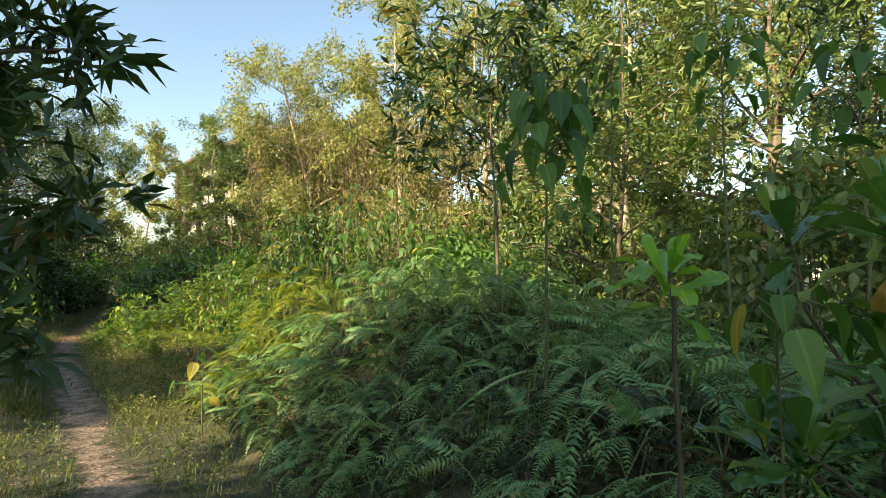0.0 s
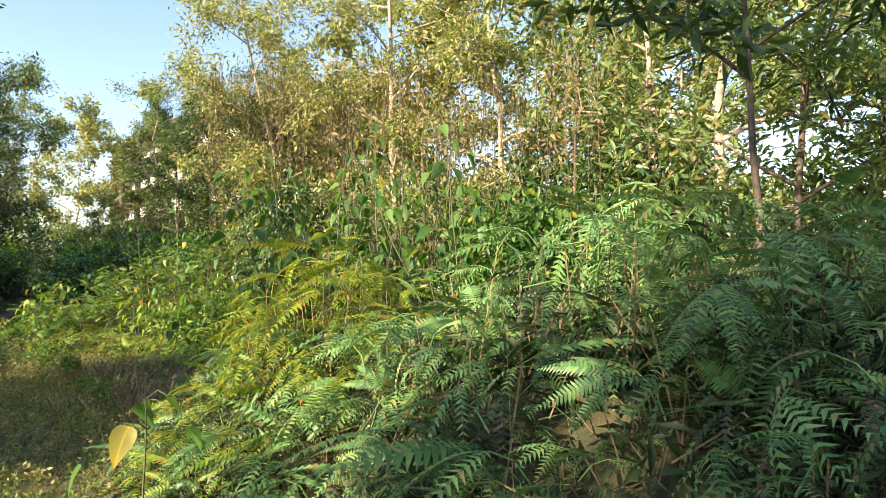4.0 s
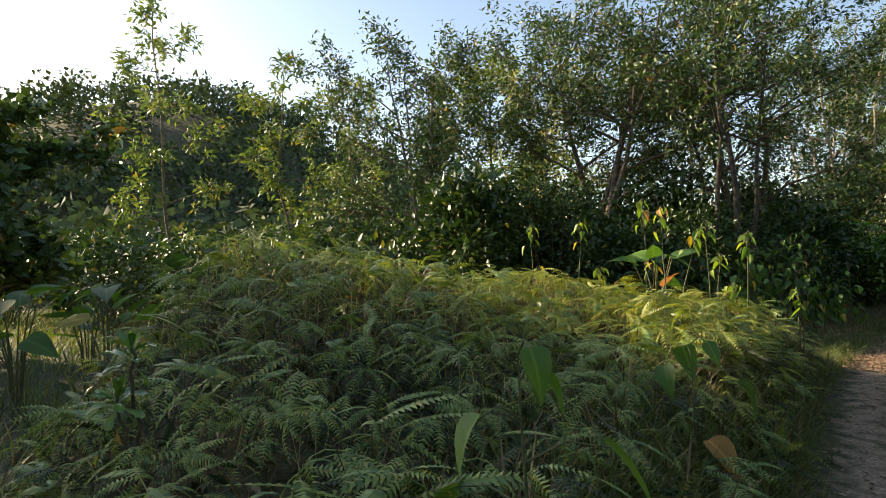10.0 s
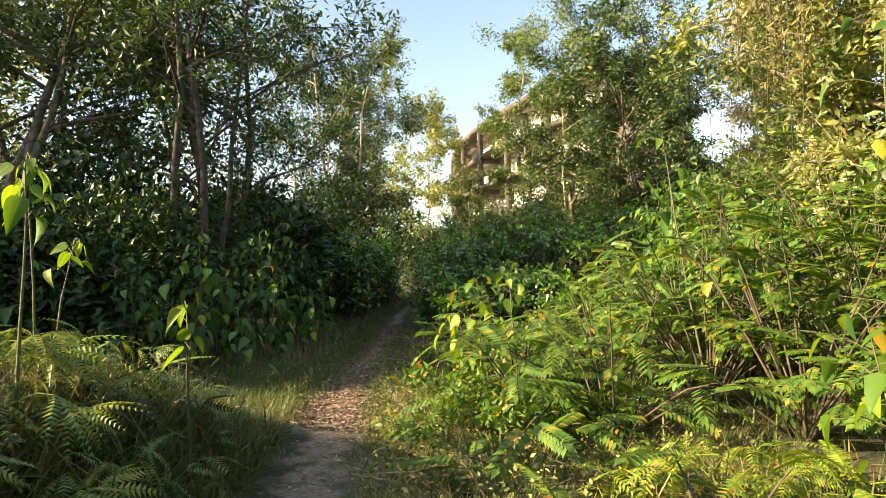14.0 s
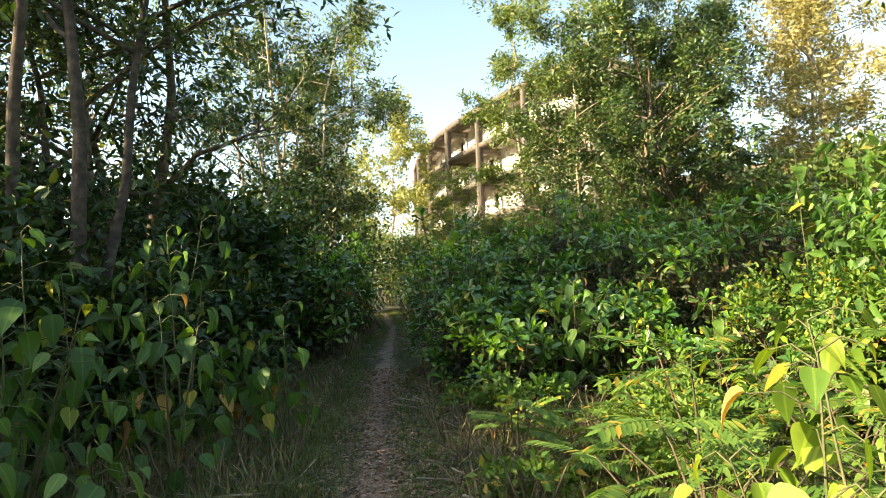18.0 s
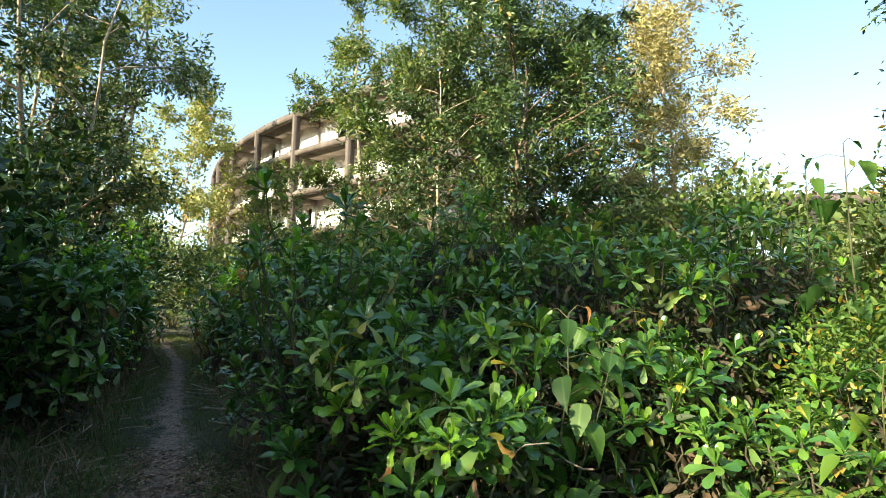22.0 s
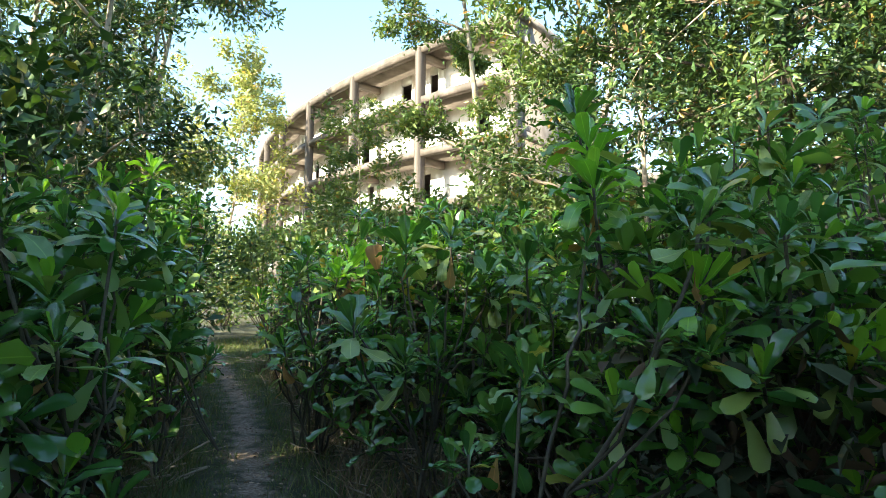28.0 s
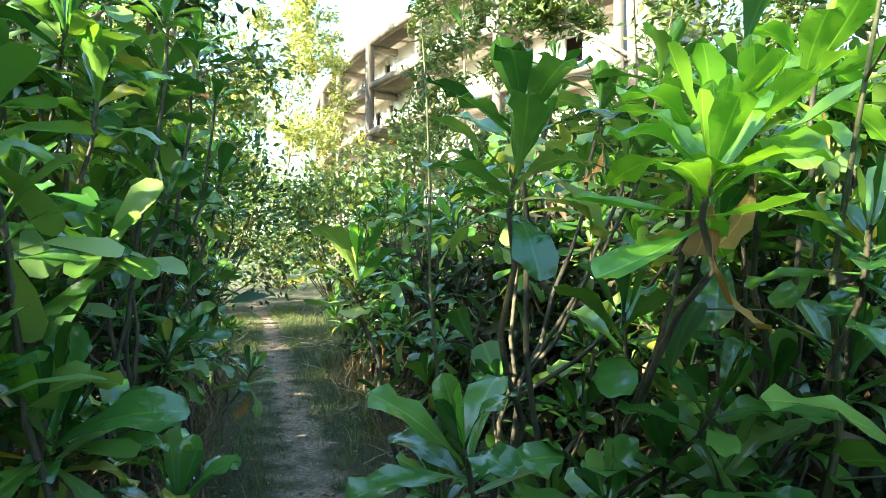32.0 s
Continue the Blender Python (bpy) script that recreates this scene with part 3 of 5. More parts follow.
            m[:3, 3] += np.array([-math.sin(mid), math.cos(mid), 0]) * (x + 0.5) / 2 * width
            part("wall_bay", g.box(m).mesh("wall_bay", PLASTER), home, None, "white plastered wall with empty openings")
    part("end_wall", Geo().box(turned(R - 4.3, angles[end], 7.4, 7.4, 0.3, 14.8)).mesh("end_wall", CONCRETE), home, None, "stained concrete end wall")
    part("back_wall", ring(R - 8.3, R - 8, 0, 15).mesh("back_wall", CONCRETE), home)


build_building()


# ---- trees ----
def bent(a, b, n, wobble, sag=0.0):
    k = np.linspace(0, 1, n)[:, None]
    p = a + (b - a) * k
    w = rng.normal(size=(n, 3)) * wobble
    w[0] = 0
    p = p + np.cumsum(w, 0) * 0.6
    p[:, 2] -= sag * (k[:, 0] * (1 - k[:, 0])) * 4
    return p


def tree(x, y, h, crown, leaf, size, count, foliage, bark, label, name="tree", lean=(0, 0), low=0.35, limbs=9, trunk=0.13, stems=1, wide=1.0, fall=0.0, dense=0.5, group=""):
    z = gz(x, y)
    home = thing(name, x, y, z - 0.05, label, "tree", group)
    leaves, boughs = Geo(), []
    tips = []
    for s in range(stems):
        spin = rng.uniform(0, 6.28)
        out = np.array([math.cos(spin), math.sin(spin), 0]) * (0.16 * h if stems > 1 else 0.02 * h)
        top = np.array([lean[0], lean[1], h * rng.uniform(0.9, 1.0) if s else h]) + out
        line = bent(np.zeros(3) + out * 0.06, top, 9, 0.02 * h)
        r = trunk * (1 - 0.85 * np.linspace(0, 1, 9) ** 0.8) * (1 if s == 0 else 0.8)
        g = Geo().tube(line, r, 8)
        # root flare
        g.tube(np.array([line[0] - [0, 0, 0.15], line[0] + [0, 0, 0.35]]), [trunk * 1.7, trunk * 1.02], 8)
        part("trunk", g.mesh("trunk", bark, True), home)
        n = max(3, limbs // stems)
        for k in range(n):
            u = low + (0.97 - low) * (k + rng.uniform(0, 0.8)) / n
            at = np.array([np.interp(u * 8, np.arange(9), line[:, c]) for c in range(3)])
            a = spin + k * 2.4 + rng.uniform(-0.5, 0.5)
            shape = math.sin(math.pi * min(1, (u - low) / (1.02 - low) * 0.8 + 0.2)) ** 0.6
            reach = crown * wide * (0.35 + 0.65 * shape) * rng.uniform(0.7, 1.1)
            rise = rng.uniform(0.1, 0.55) * reach - fall * reach
            end = at + np.array([math.cos(a) * reach, math.sin(a) * reach, rise])
            limb = bent(at, end, 6, 0.03 * reach, -0.06 * reach)
            rr = max(0.012, np.interp(u, [0, 1], [trunk, trunk * 0.15]) * 0.6)
            bough = Geo().tube(limb, rr * (1 - 0.8 * np.linspace(0, 1, 6)), 5)
            for j in range(9):
                w = rng.uniform(0.25, 1.0)
                s0 = np.array([np.interp(w * 5, np.arange(6), limb[:, c]) for c in range(3)])
                d = rand_dirs(1, 0.3 - fall * 1.5)[0] * crown * rng.uniform(0.18, 0.42) + (end - at) * 0.12
                tw = bent(s0, s0 + d, 3, 0.02 * crown, 0)
                bough.tube(tw, rr * 0.28 * np.array([1, 0.7, 0.3]), 3)
                tips.append(tw)
            boughs.append(bough)
        tips.append(line[-3:])
    for g in boughs:
        part("limb", g.mesh("limb", bark, True), home)
    per = max(4, count // len(tips))
    for tw in tips:
        k = rng.beta(2.2, 1.2, per) * 0.95 + 0.12
        base = np.stack([np.interp(k * (len(tw) - 1), np.arange(len(tw)), tw[:, c]) for c in range(3)], -1)
        pos = base + rng.normal(size=(per, 3)) * crown * 0.052 * (1.6 - dense)
        along = rand_dirs(per, -0.15 - fall, 0.8) + unit(tw[-1] - tw[0]) * 0.5
        leaves.add(leaf, poses(pos, along, rand_dirs(per, 0.9), size * rng.uniform(0.6, 1.25, per)))
    part("crown", leaves.mesh("crown", foliage), home)
    return home


def shrub(x, y, h, r, leaf, size, count, foliage, label, name="shrub", z0=None, squash=1.0, low=0.1, group="", bark=None, lean=(0, 0), hang=0.2):
    """A dense bush: stems from one foot, leaves in uneven clumps over a rough dome."""
    z = gz(x, y) if z0 is None else z0
    home = thing(name, x, y, z - 0.03, label, "shrub", group)
    clumps = max(8, int(count / 70))
    a, u = rng.uniform(0, 6.28, clumps), rng.uniform(low, 1, clumps) ** 0.8
    k = np.sqrt(rng.uniform(0.25, 1, clumps)) * np.sqrt(np.clip(1 - (u * 0.93) ** 2.2, 0.02, 1))
    c = np.stack([np.cos(a) * k * r + lean[0] * u, np.sin(a) * k * r * squash + lean[1] * u, u * h], -1)
    g = Geo()
    for p in c[:1] if name == "weed" else c[:: max(1, clumps // 26)]:
        s = np.array([p[0] * 0.15, p[1] * 0.15, 0])
        g.tube(bent(s, p, 5, 0.02 * h), 0.006 * h * np.array([1, 0.8, 0.6, 0.45, 0.25]), 4)
    part("branchwork", g.mesh("branchwork", bark or TWIG, True), home)
    per = count // clumps
    pos = np.repeat(c, per, 0) + rng.normal(size=(clumps * per, 3)) * [0.16 * r, 0.16 * r, 0.09 * h]
    pos[:, 2] = np.maximum(pos[:, 2], 0.02)
    outward = unit(pos - np.array([0, 0, 0.3 * h]))
    along = outward * (1 if hang < 0.5 else 0.5) + rand_dirs(len(pos), -hang) * (0.9 + 0.6 * hang)
    g = Geo()
    shapes = leaf if isinstance(leaf, list) else [leaf]
    m = poses(pos, along, outward * 0.6 + rand_dirs(len(pos), 0.9), size * rng.uniform(0.6, 1.3, len(pos)))
    for i, sh in enumerate(shapes):
        g.add(sh, m[i :: len(shapes)])
    part("foliage", g.mesh("foliage", foliage), home)
    return home


# ---- plants with leaves that can be told apart ----
def leaf_meshes(shapes, material, name="leaf"):
    made = [Geo().add(s, np.eye(4)).mesh(name, material, True) for s in shapes]
    for me in made:
        if len(me.vertices) <= 40:
            cols = 5 if len(me.vertices) == 40 else 3
            rib = (np.arange(len(me.vertices)) % cols == cols // 2).astype(np.float32)
            me.attributes.new("rib", "FLOAT", "POINT").data.foreach_set("value", rib)
    return made


OB_MESH, OB_YOUNG, OB_OLD, OB_DEAD = leaf_meshes(OBOVATE, GLOSSY), leaf_meshes(OBOVATE, GLOSSY_YOUNG), leaf_meshes(OBOVATE, GLOSSY_OLD), leaf_meshes(OBOVATE[1:2], DEAD)
HE_MESH, HE_LIGHT, HE_DEAD = leaf_meshes(HEARTS, HEART), leaf_meshes(HEARTS, HEART_LIGHT), leaf_meshes(HEARTS[1:2], DEAD)
HE_PINK = leaf_meshes(HEARTS, PINK)
FE_MESH = leaf_meshes(FEATHERS, FEATHER, "compound_leaf")
FR_SUN, FR_MESH, FR_GOLD = leaf_meshes(FRONDS, FERN_SUN, "frond"), leaf_meshes(FRONDS, FERN, "frond"), leaf_meshes(FRONDS, FERN_GOLD, "frond")


def rosette_leaves(at, axis, n, size):
    """Poses of a whorl: upright young leaves inside, spreading ones outside, old ones hanging."""
    axis = unit(np.asarray(axis, float))
    side = unit(np.cross(axis, [0.3, 0.5, 0.2]))
    other = np.cross(axis, side)
    k = np.arange(n)
    a = k * 2.4 + rng.uniform(0, 6.28)
    tilt = 0.16 + 1.05 * np.minimum(1, k / n / 0.72) ** 0.9 + 1.1 * np.maximum(0, k / n - 0.72) / 0.28 + rng.normal(size=n) * 0.13
    d = (np.cos(a) * np.sin(tilt))[:, None] * side + (np.sin(a) * np.sin(tilt))[:, None] * other + np.cos(tilt)[:, None] * axis
    s = size * (0.55 + 0.45 * np.minimum(1, k / n * 2.5)) * rng.uniform(0.85, 1.18, n)
    face = axis * np.where(tilt < 1.9, 1.0, 0.3)[:, None] - d * 0.3 + rng.normal(size=(n, 3)) * 0.14 + np.where(tilt > 1.5, 0.8, 0.0)[:, None] * unit(d * [1, 1, 0] + [1e-6, 0, 0])
    return poses(np.asarray(at) - axis * (k / n * 0.14 * size / 0.2)[:, None] * 0.8, d, face, s)


def leaf_kind(i, n, pale):
    """Which mesh the i-th leaf of a whorl has: young inside, old and yellowing outside."""
    if pale or (i < 3 and rng.random() < 0.35):
        return OB_YOUNG[2 if i < 4 else int(rng.integers(0, 6))]
    if i < 4:
        return OB_MESH[2]
    if i > 0.72 * n and rng.random() < 0.6:
        return OB_OLD[int(rng.integers(0, 6))]
    return OB_MESH[(0, 1, 3, 4, 5)[int(rng.integers(0, 5))]]


def arching(start, tip, n=6):
    """A branch that runs outward, sags a little and turns up to its whorl."""
    d = tip - start
    flat = np.hypot(d[0], d[1])
    p1 = start + d * [0.5, 0.5, 0.3] - [0, 0, 0.06 * flat]
    p2 = np.array([tip[0] - 0.08 * d[0], tip[1] - 0.08 * d[1], tip[2] - max(0.08, 0.28 * abs(d[2]))])
    k = np.linspace(0, 1, n)[:, None]
    line = (1 - k) ** 3 * start + 3 * (1 - k) ** 2 * k * p1 + 3 * (1 - k) * k * k * p2 + k**3 * tip
    line[1:-1] += rng.normal(size=(n - 2, 3)) * 0.012
    return line


def main_stems(g, x, y, h, r, count, lean=(0, 0)):
    """Crooked main stems from one foot; returns points on them from which branches may start."""
    joints = []
    for s in range(count * 3):
        a = s * 2.4 + rng.uniform(0, 1.5)
        top = np.array([math.cos(a) * r * 0.45 + lean[0] * 0.7, math.sin(a) * r * 0.45 + lean[1] * 0.7, h * rng.uniform(0.35, 0.52)])
        line = bent(np.array([math.cos(a), math.sin(a), 0]) * 0.05, top, 7, 0.03 * h, 0.03 * h)
        line[0, 2] = 0
        if len(joints) == count or not (clear_of_way(x + line[3, 0], y + line[3, 1], 0.65) and clear_of_way(x + line[-1, 0], y + line[-1, 1], 0.65)):
            continue
        g.tube(line, 0.0135 * (1 - 0.5 * np.linspace(0, 1, 7)), 6)
        joints.append(line[1:])
    if not joints:
        joints.append(np.array([[0, 0, 0.03 * h], [0, 0, 0.1 * h]]))
    return np.concatenate(joints)


def clear_of_way(x, y, room=0.55):
    """Whether a place keeps off the walked line."""
    return abs(float(trail_offset(np.array([x]), np.array([y]))[0][0])) > room


def rosette_shrub(x, y, h, r, heads, size=0.19, near=True, label="", lean=(0, 0), low=0.15, young=0.14, fill=2):
    """A sea lettuce bush: branching stems that end in whorls of glossy spoon-shaped leaves."""
    z = gz(x, y)
    home = thing("spoon_leaf_shrub", x, y, z - 0.03, label or "glossy green spoon-leaved shrub with whorled leaves on bare stems", "shrub", "spoon-leaved shrubs")
    total = heads * (1 + fill)
    a = np.arange(total) * 2.4 + rng.uniform(0, 6.28)
    u = rng.uniform(low, 1.0, total) ** 0.8
    k = np.sqrt(rng.uniform(0.3, 1, total)) * np.sqrt(np.clip(1.12 - u**2.4, 0.08, 1))
    k[heads:] *= 0.88
    tips = np.stack([np.cos(a) * k * r + lean[0] * u, np.sin(a) * k * r + lean[1] * u, u * h], -1)
    g, far, far_young, far_old = Geo(), Geo(), Geo(), Geo()
    joints = main_stems(g, x, y, h, r * 0.8, 4, lean)
    for t in range(total):
        if not clear_of_way(x + tips[t, 0], y + tips[t, 1], 0.6):
            continue
        tip = tips[t]
        cost = np.linalg.norm((joints - tip) * [1, 1, 0.6], axis=1) + 4 * np.maximum(0, joints[:, 2] - tip[2] + 0.05)
        line = arching(joints[int(np.argmin(cost))], tip)
        if t < heads or t % 2 == 0:
            g.tube(line, np.linspace(0.0095, 0.0065, 6), 5)
        axis = unit(tip * [1, 1, 0] + [1e-6, 0, 0]) * 0.35 + np.array([0, 0, 0.8]) + rng.normal(size=3) * 0.18
        single = near and t < heads
        n = int(rng.integers(13, 17)) if single else 13
        m = rosette_leaves(tip, axis, n, size * rng.uniform(0.8, 1.15))
        if single:
            pale = rng.random() < young
            for i in range(n):
                part("leaf", leaf_kind(i, n, pale), home, m[i])
            if rng.random() < 0.3:
                hang = poses([tip - np.array([0, 0, 0.12])], rand_dirs(1, -2.5), rand_dirs(1), [size * 0.9])[0]
                part("dead_leaf", OB_DEAD[0], home, hang, "withered brown leaf")
        else:
            far.add(OBOVATE_FAR[0], m[3:11])
            far_old.add(OBOVATE_FAR[0], m[11:])
            (far_young if rng.random() < 0.4 else far).add(OBOVATE_FAR[1], m[:3])
    if far_old.n:
        tagged(part("old_foliage", far_old.mesh("old_foliage", GLOSSY_OLD, True), home), kind="stuff")
    part("branchwork", g.mesh("branchwork", STEM_DARK, True), home)
    # inner leaves coloured dark to stand for the gaps' shade, some withered brown
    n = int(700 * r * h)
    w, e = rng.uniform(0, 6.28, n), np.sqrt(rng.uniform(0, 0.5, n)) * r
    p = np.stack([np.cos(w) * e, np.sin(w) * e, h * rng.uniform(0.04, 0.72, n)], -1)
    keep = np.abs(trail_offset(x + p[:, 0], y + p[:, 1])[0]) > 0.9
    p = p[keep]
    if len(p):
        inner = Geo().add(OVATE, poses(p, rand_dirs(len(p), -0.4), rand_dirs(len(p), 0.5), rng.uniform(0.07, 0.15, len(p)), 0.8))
        tagged(part("inner_foliage", inner.mesh("inner_foliage", INNER_SHADED), home, None, "inner leaves darkened for the shade inside the bush, some withered"), kind="stuff")
    tagged(part("foliage", far.mesh("foliage", GLOSSY, True), home), kind="stuff")
    if far_young.n:
        tagged(part("young_foliage", far_young.mesh("young_foliage", GLOSSY_YOUNG), home), kind="stuff")
    return home


def heart_plant(x, y, h, count, size=0.2, light=False, spread=0.35, label="", lean=(0, 0), low=0.3, near=True, bunch=False, single=False):
    """A slender stem with large drooping heart-shaped leaves on long stalks."""
    z = gz(x, y)
    home = thing("heart_leaf_plant", x, y, z - 0.03, label or ("yellow-green sapling with drooping heart-shaped leaves" if light else "green sapling with large drooping heart-shaped leaves"), "plant", "heart-leaved saplings")
    g, far = Geo(), Geo()
    meshes = HE_LIGHT if light else HE_MESH
    stems = 1 if single or count < 10 else 2 if count < 24 else 3
    for s in range(stems):
        a = rng.uniform(0, 6.28)
        tall = h * (1 if s == 0 else rng.uniform(0.5, 0.9))
        top = np.array([lean[0] + (0.22 * h * math.cos(a) if s else 0), lean[1] + (0.22 * h * math.sin(a) if s else 0), tall])
        line = bent(np.zeros(3), top, 7, 0.012 * h)
        g.tube(line, (0.005 + 0.0035 * h) * (1.1 - 0.8 * np.linspace(0, 1, 7)), 6)
        n = count // stems
        for i in range(n):
            u = 1 - (1 - low) * (i / n) ** (2.2 if bunch else 1.3)
            at = np.array([np.interp(u * 6, np.arange(7), line[:, c]) for c in range(3)])
            a = i * 2.4 + rng.uniform(-0.4, 0.4)
            out = np.array([math.cos(a), math.sin(a), 0])
            reach = spread * rng.uniform(0.4, 1.0) * (0.35 + 0.8 * min(1.0, 1.8 * (1 - u) + 0.2))
            end = at + out * reach + np.array([0, 0, rng.uniform(0.0, 0.3) * reach])
            if not clear_of_way(x + end[0], y + end[1]):
                continue
            g.tube(np.array([at, at * 0.5 + end * 0.5 + [0, 0, 0.04], end]), [0.004, 0.003, 0.0025], 4)
            along = out * rng.uniform(0.2, 1.3) + np.array([0, 0, -1.0]) + rng.normal(size=3) * 0.3
            grown = 0.45 + 0.55 * min(1.0, 3.0 * i / n + 0.25)
            m = poses([end], [along], [out + [0, 0, 0.4] + rng.normal(size=3) * 0.25], [size * grown * rng.uniform(0.75, 1.2)], 0.8 if bunch else 0.95)[0]
            if not near:
                far.add(HEART_FAR[i % 2], m)
            elif rng.random() < 0.02:
                part("dead_leaf", HE_DEAD[0], home, m, "withered brown leaf")
            else:
                part("leaf", meshes[int(rng.integers(0, 3))], home, m)
    part("stem", g.mesh("stem", STEM, True), home)
    if not near:
        part("foliage", far.mesh("foliage", HEART_LIGHT if light else HEART), home)
    return home


def feather_shrub(x, y, h, r, count, size=0.5, label="", toward=(0, 0), near=True):
    """A spreading bush with feathery compound leaves in flat sprays."""
    z = gz(x, y)
    home = thing("feather_leaf_shrub", x, y, z - 0.03, label or "light green shrub with feathery compound leaves in flat sprays", "shrub", "feather-leaved shrubs")
    g, far = Geo(), Geo()
    arms = max(4, count // 7)
    for i in range(arms):
        a = i * 2.4 + rng.uniform(-0.3, 0.3)
        u = rng.uniform(0.25, 1.0)
        end = np.array([math.cos(a) * r * math.sqrt(1.1 - u * u) + toward[0] * u, math.sin(a) * r * math.sqrt(1.1 - u * u) + toward[1] * u, h * u])
        arm = bent(end * [0.05, 0.05, 0], end, 6, 0.015 * h, -0.1 * h)
        g.tube(arm, 0.012 * np.linspace(1, 0.3, 6), 5)
        for j in range(max(1, count // arms)):
            k = rng.uniform(0.35, 1.0)
            at = np.array([np.interp(k * 5, np.arange(6), arm[:, c]) for c in range(3)])
            if not clear_of_way(x + at[0], y + at[1], 0.9):
                continue
            d = unit(arm[-1] - arm[0]) * [1, 1, 0.2] + rng.normal(size=3) * [0.7, 0.7, 0.2]
            m = poses([at], [d], [rng.normal(size=3) * 0.2 + [0, 0, 1]], [size * rng.uniform(0.65, 1.15)])[0]
            if near:
                part("compound_leaf", FE_MESH[int(rng.integers(0, 3))], home, m)
            else:
                far.add(FEATHERS_FAR[j % 3], m)
    part("branchwork", g.mesh("branchwork", TWIG, True), home)
    if not near:
        part("foliage", far.mesh("foliage", FEATHER), home)
    return home


def frond_poses(x, y, lift, size):
    """Arching fern fronds at the height lift over the ground."""
    n = len(x)
    a = rng.uniform(0, 6.28, n)
    z = ground_z(x, y) + lift
    tilt = rng.uniform(-0.3, 0.75, n)
    along = np.stack([np.cos(a) * np.cos(tilt), np.sin(a) * np.cos(tilt), np.sin(tilt)], -1)
    face = np.stack([np.cos(a) * 0.1, np.sin(a) * 0.1, np.ones(n)], -1) + rng.normal(size=(n, 3)) * 0.35
    return poses(np.stack([x, y, z], -1), along, face, size)


def hanging_vine(x, y, z, r, depth, strands, label):
    home = thing("hanging_vine", x, y, gz(x, y), label, "vine")
    g, stem = Geo(), Geo()
    a, k = rng.uniform(0, 6.28, strands), np.sqrt(rng.uniform(0, 1, strands))
    top = np.stack([np.cos(a) * k * r, np.sin(a) * k * r, z + 0.8 * r * np.sqrt(1.05 - k**2) + rng.normal(size=strands) * 0.3], -1)
    for i in range(strands):
        n = int(rng.integers(6, 20))
        drop = np.linspace(0, depth * rng.uniform(0.3, 1.0), n)
        p = top[i] + np.stack([rng.normal(size=n) * 0.06, rng.normal(size=n) * 0.06, -drop], -1)
        g.add(BROAD_FAR, poses(p, rand_dirs(n, -1.0), rand_dirs(n), rng.uniform(0.07, 0.15, n), 0.7))
        if i % 2 == 0:
            stem.tube(p[[0, n // 2, -1]], [0.006, 0.005, 0.004], 3)
    stem.tube(bent(np.array([0.2, 0.1, 0.0]), np.array([0, 0, z]), 6, 0.1), [0.03, 0.03, 0.025, 0.02, 0.02, 0.015], 5)
    part("vine_stem", stem.mesh("vine_stem", TWIG), home)
    part("foliage", g.mesh("foliage", VINE_BROWN), home)


def placed_shrub(base, heads, size=0.25, pale=(), label="", side=3):
    """A spoon-leaved bush whose whorls sit at the given places."""
    z = gz(*base)
    home = thing("spoon_leaf_shrub", base[0], base[1], z - 0.03, label or "glossy green spoon-leaved shrub leaning over the footpath", "shrub", "spoon-leaved shrubs")
    g, fill = Geo(), Geo()
    for t, (hx, hy, hz) in enumerate(heads):
        tip = np.array([hx - base[0], hy - base[1], hz - z])
        foot = rng.normal(size=3) * [0.05, 0.05, 0]
        start = np.array([tip[0] * 0.25, tip[1] * 0.25, tip[2] * rng.uniform(0.3, 0.55)]) + rng.normal(size=3) * 0.03
        mid = start
        g.tube(np.array([foot, foot * 0.5 + start * 0.5 + rng.normal(size=3) * 0.04, start]), [0.0115, 0.0105, 0.009], 7)
        g.tube(arching(start, tip, 8), np.linspace(0.0095, 0.007, 8), 7)
        n = int(rng.integers(13, 18))
        m = rosette_leaves(tip, unit(tip * [1, 1, 0]) * 0.2 + [0, 0, 1] + rng.normal(size=3) * 0.12, n, size * rng.uniform(0.85, 1.1))
        for i in range(n):
            part("leaf", leaf_kind(i, n, t in pale), home, m[i])
        if rng.random() < 0.5:
            hang = poses([tip - [0, 0, 0.14]], rand_dirs(1, -2.5), rand_dirs(1), [size * 0.8])[0]
            part("dead_leaf", OB_DEAD[0], home, hang, "withered brown leaf")
        # smaller side shoots below each whorl
        for s in range(side):
            at = tip * [0.8, 0.8, 1] + rng.normal(size=3) * [0.22, 0.22, 0.1] - [0, 0, rng.uniform(0.15, max(0.7, 0.6 * tip[2]))]
            if at[2] < (0.55 if base[1] > 27.5 else 0.15) or not clear_of_way(base[0] + at[0], base[1] + at[1], 0.5):
                continue
            g.tube(arching(np.array([mid[0], mid[1], min(mid[2], at[2] * 0.6)]), at), np.linspace(0.008, 0.006, 6), 4)
            mm = rosette_leaves(at, [at[0] * 0.4, at[1] * 0.4, 0.7], 11, size * 0.85)
            fill.add(OBOVATE[0], mm[3:]), fill.add(OBOVATE[2], mm[:3])
    part("branchwork", g.mesh("branchwork", STEM_DARK, True), home)
    if fill.n:
        tagged(part("foliage", fill.mesh("foliage", GLOSSY, True), home), kind="stuff")
    return home


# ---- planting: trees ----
tree(-5.2, 22.4, 10.5, 2.9, LANCE_FAR, 0.15, 16000, TREE_SUNLIT, BARK_PALE, "tall sunlit tree with golden-green leaves, overgrown with vines", lean=(-0.8, 0), low=0.2, limbs=16)
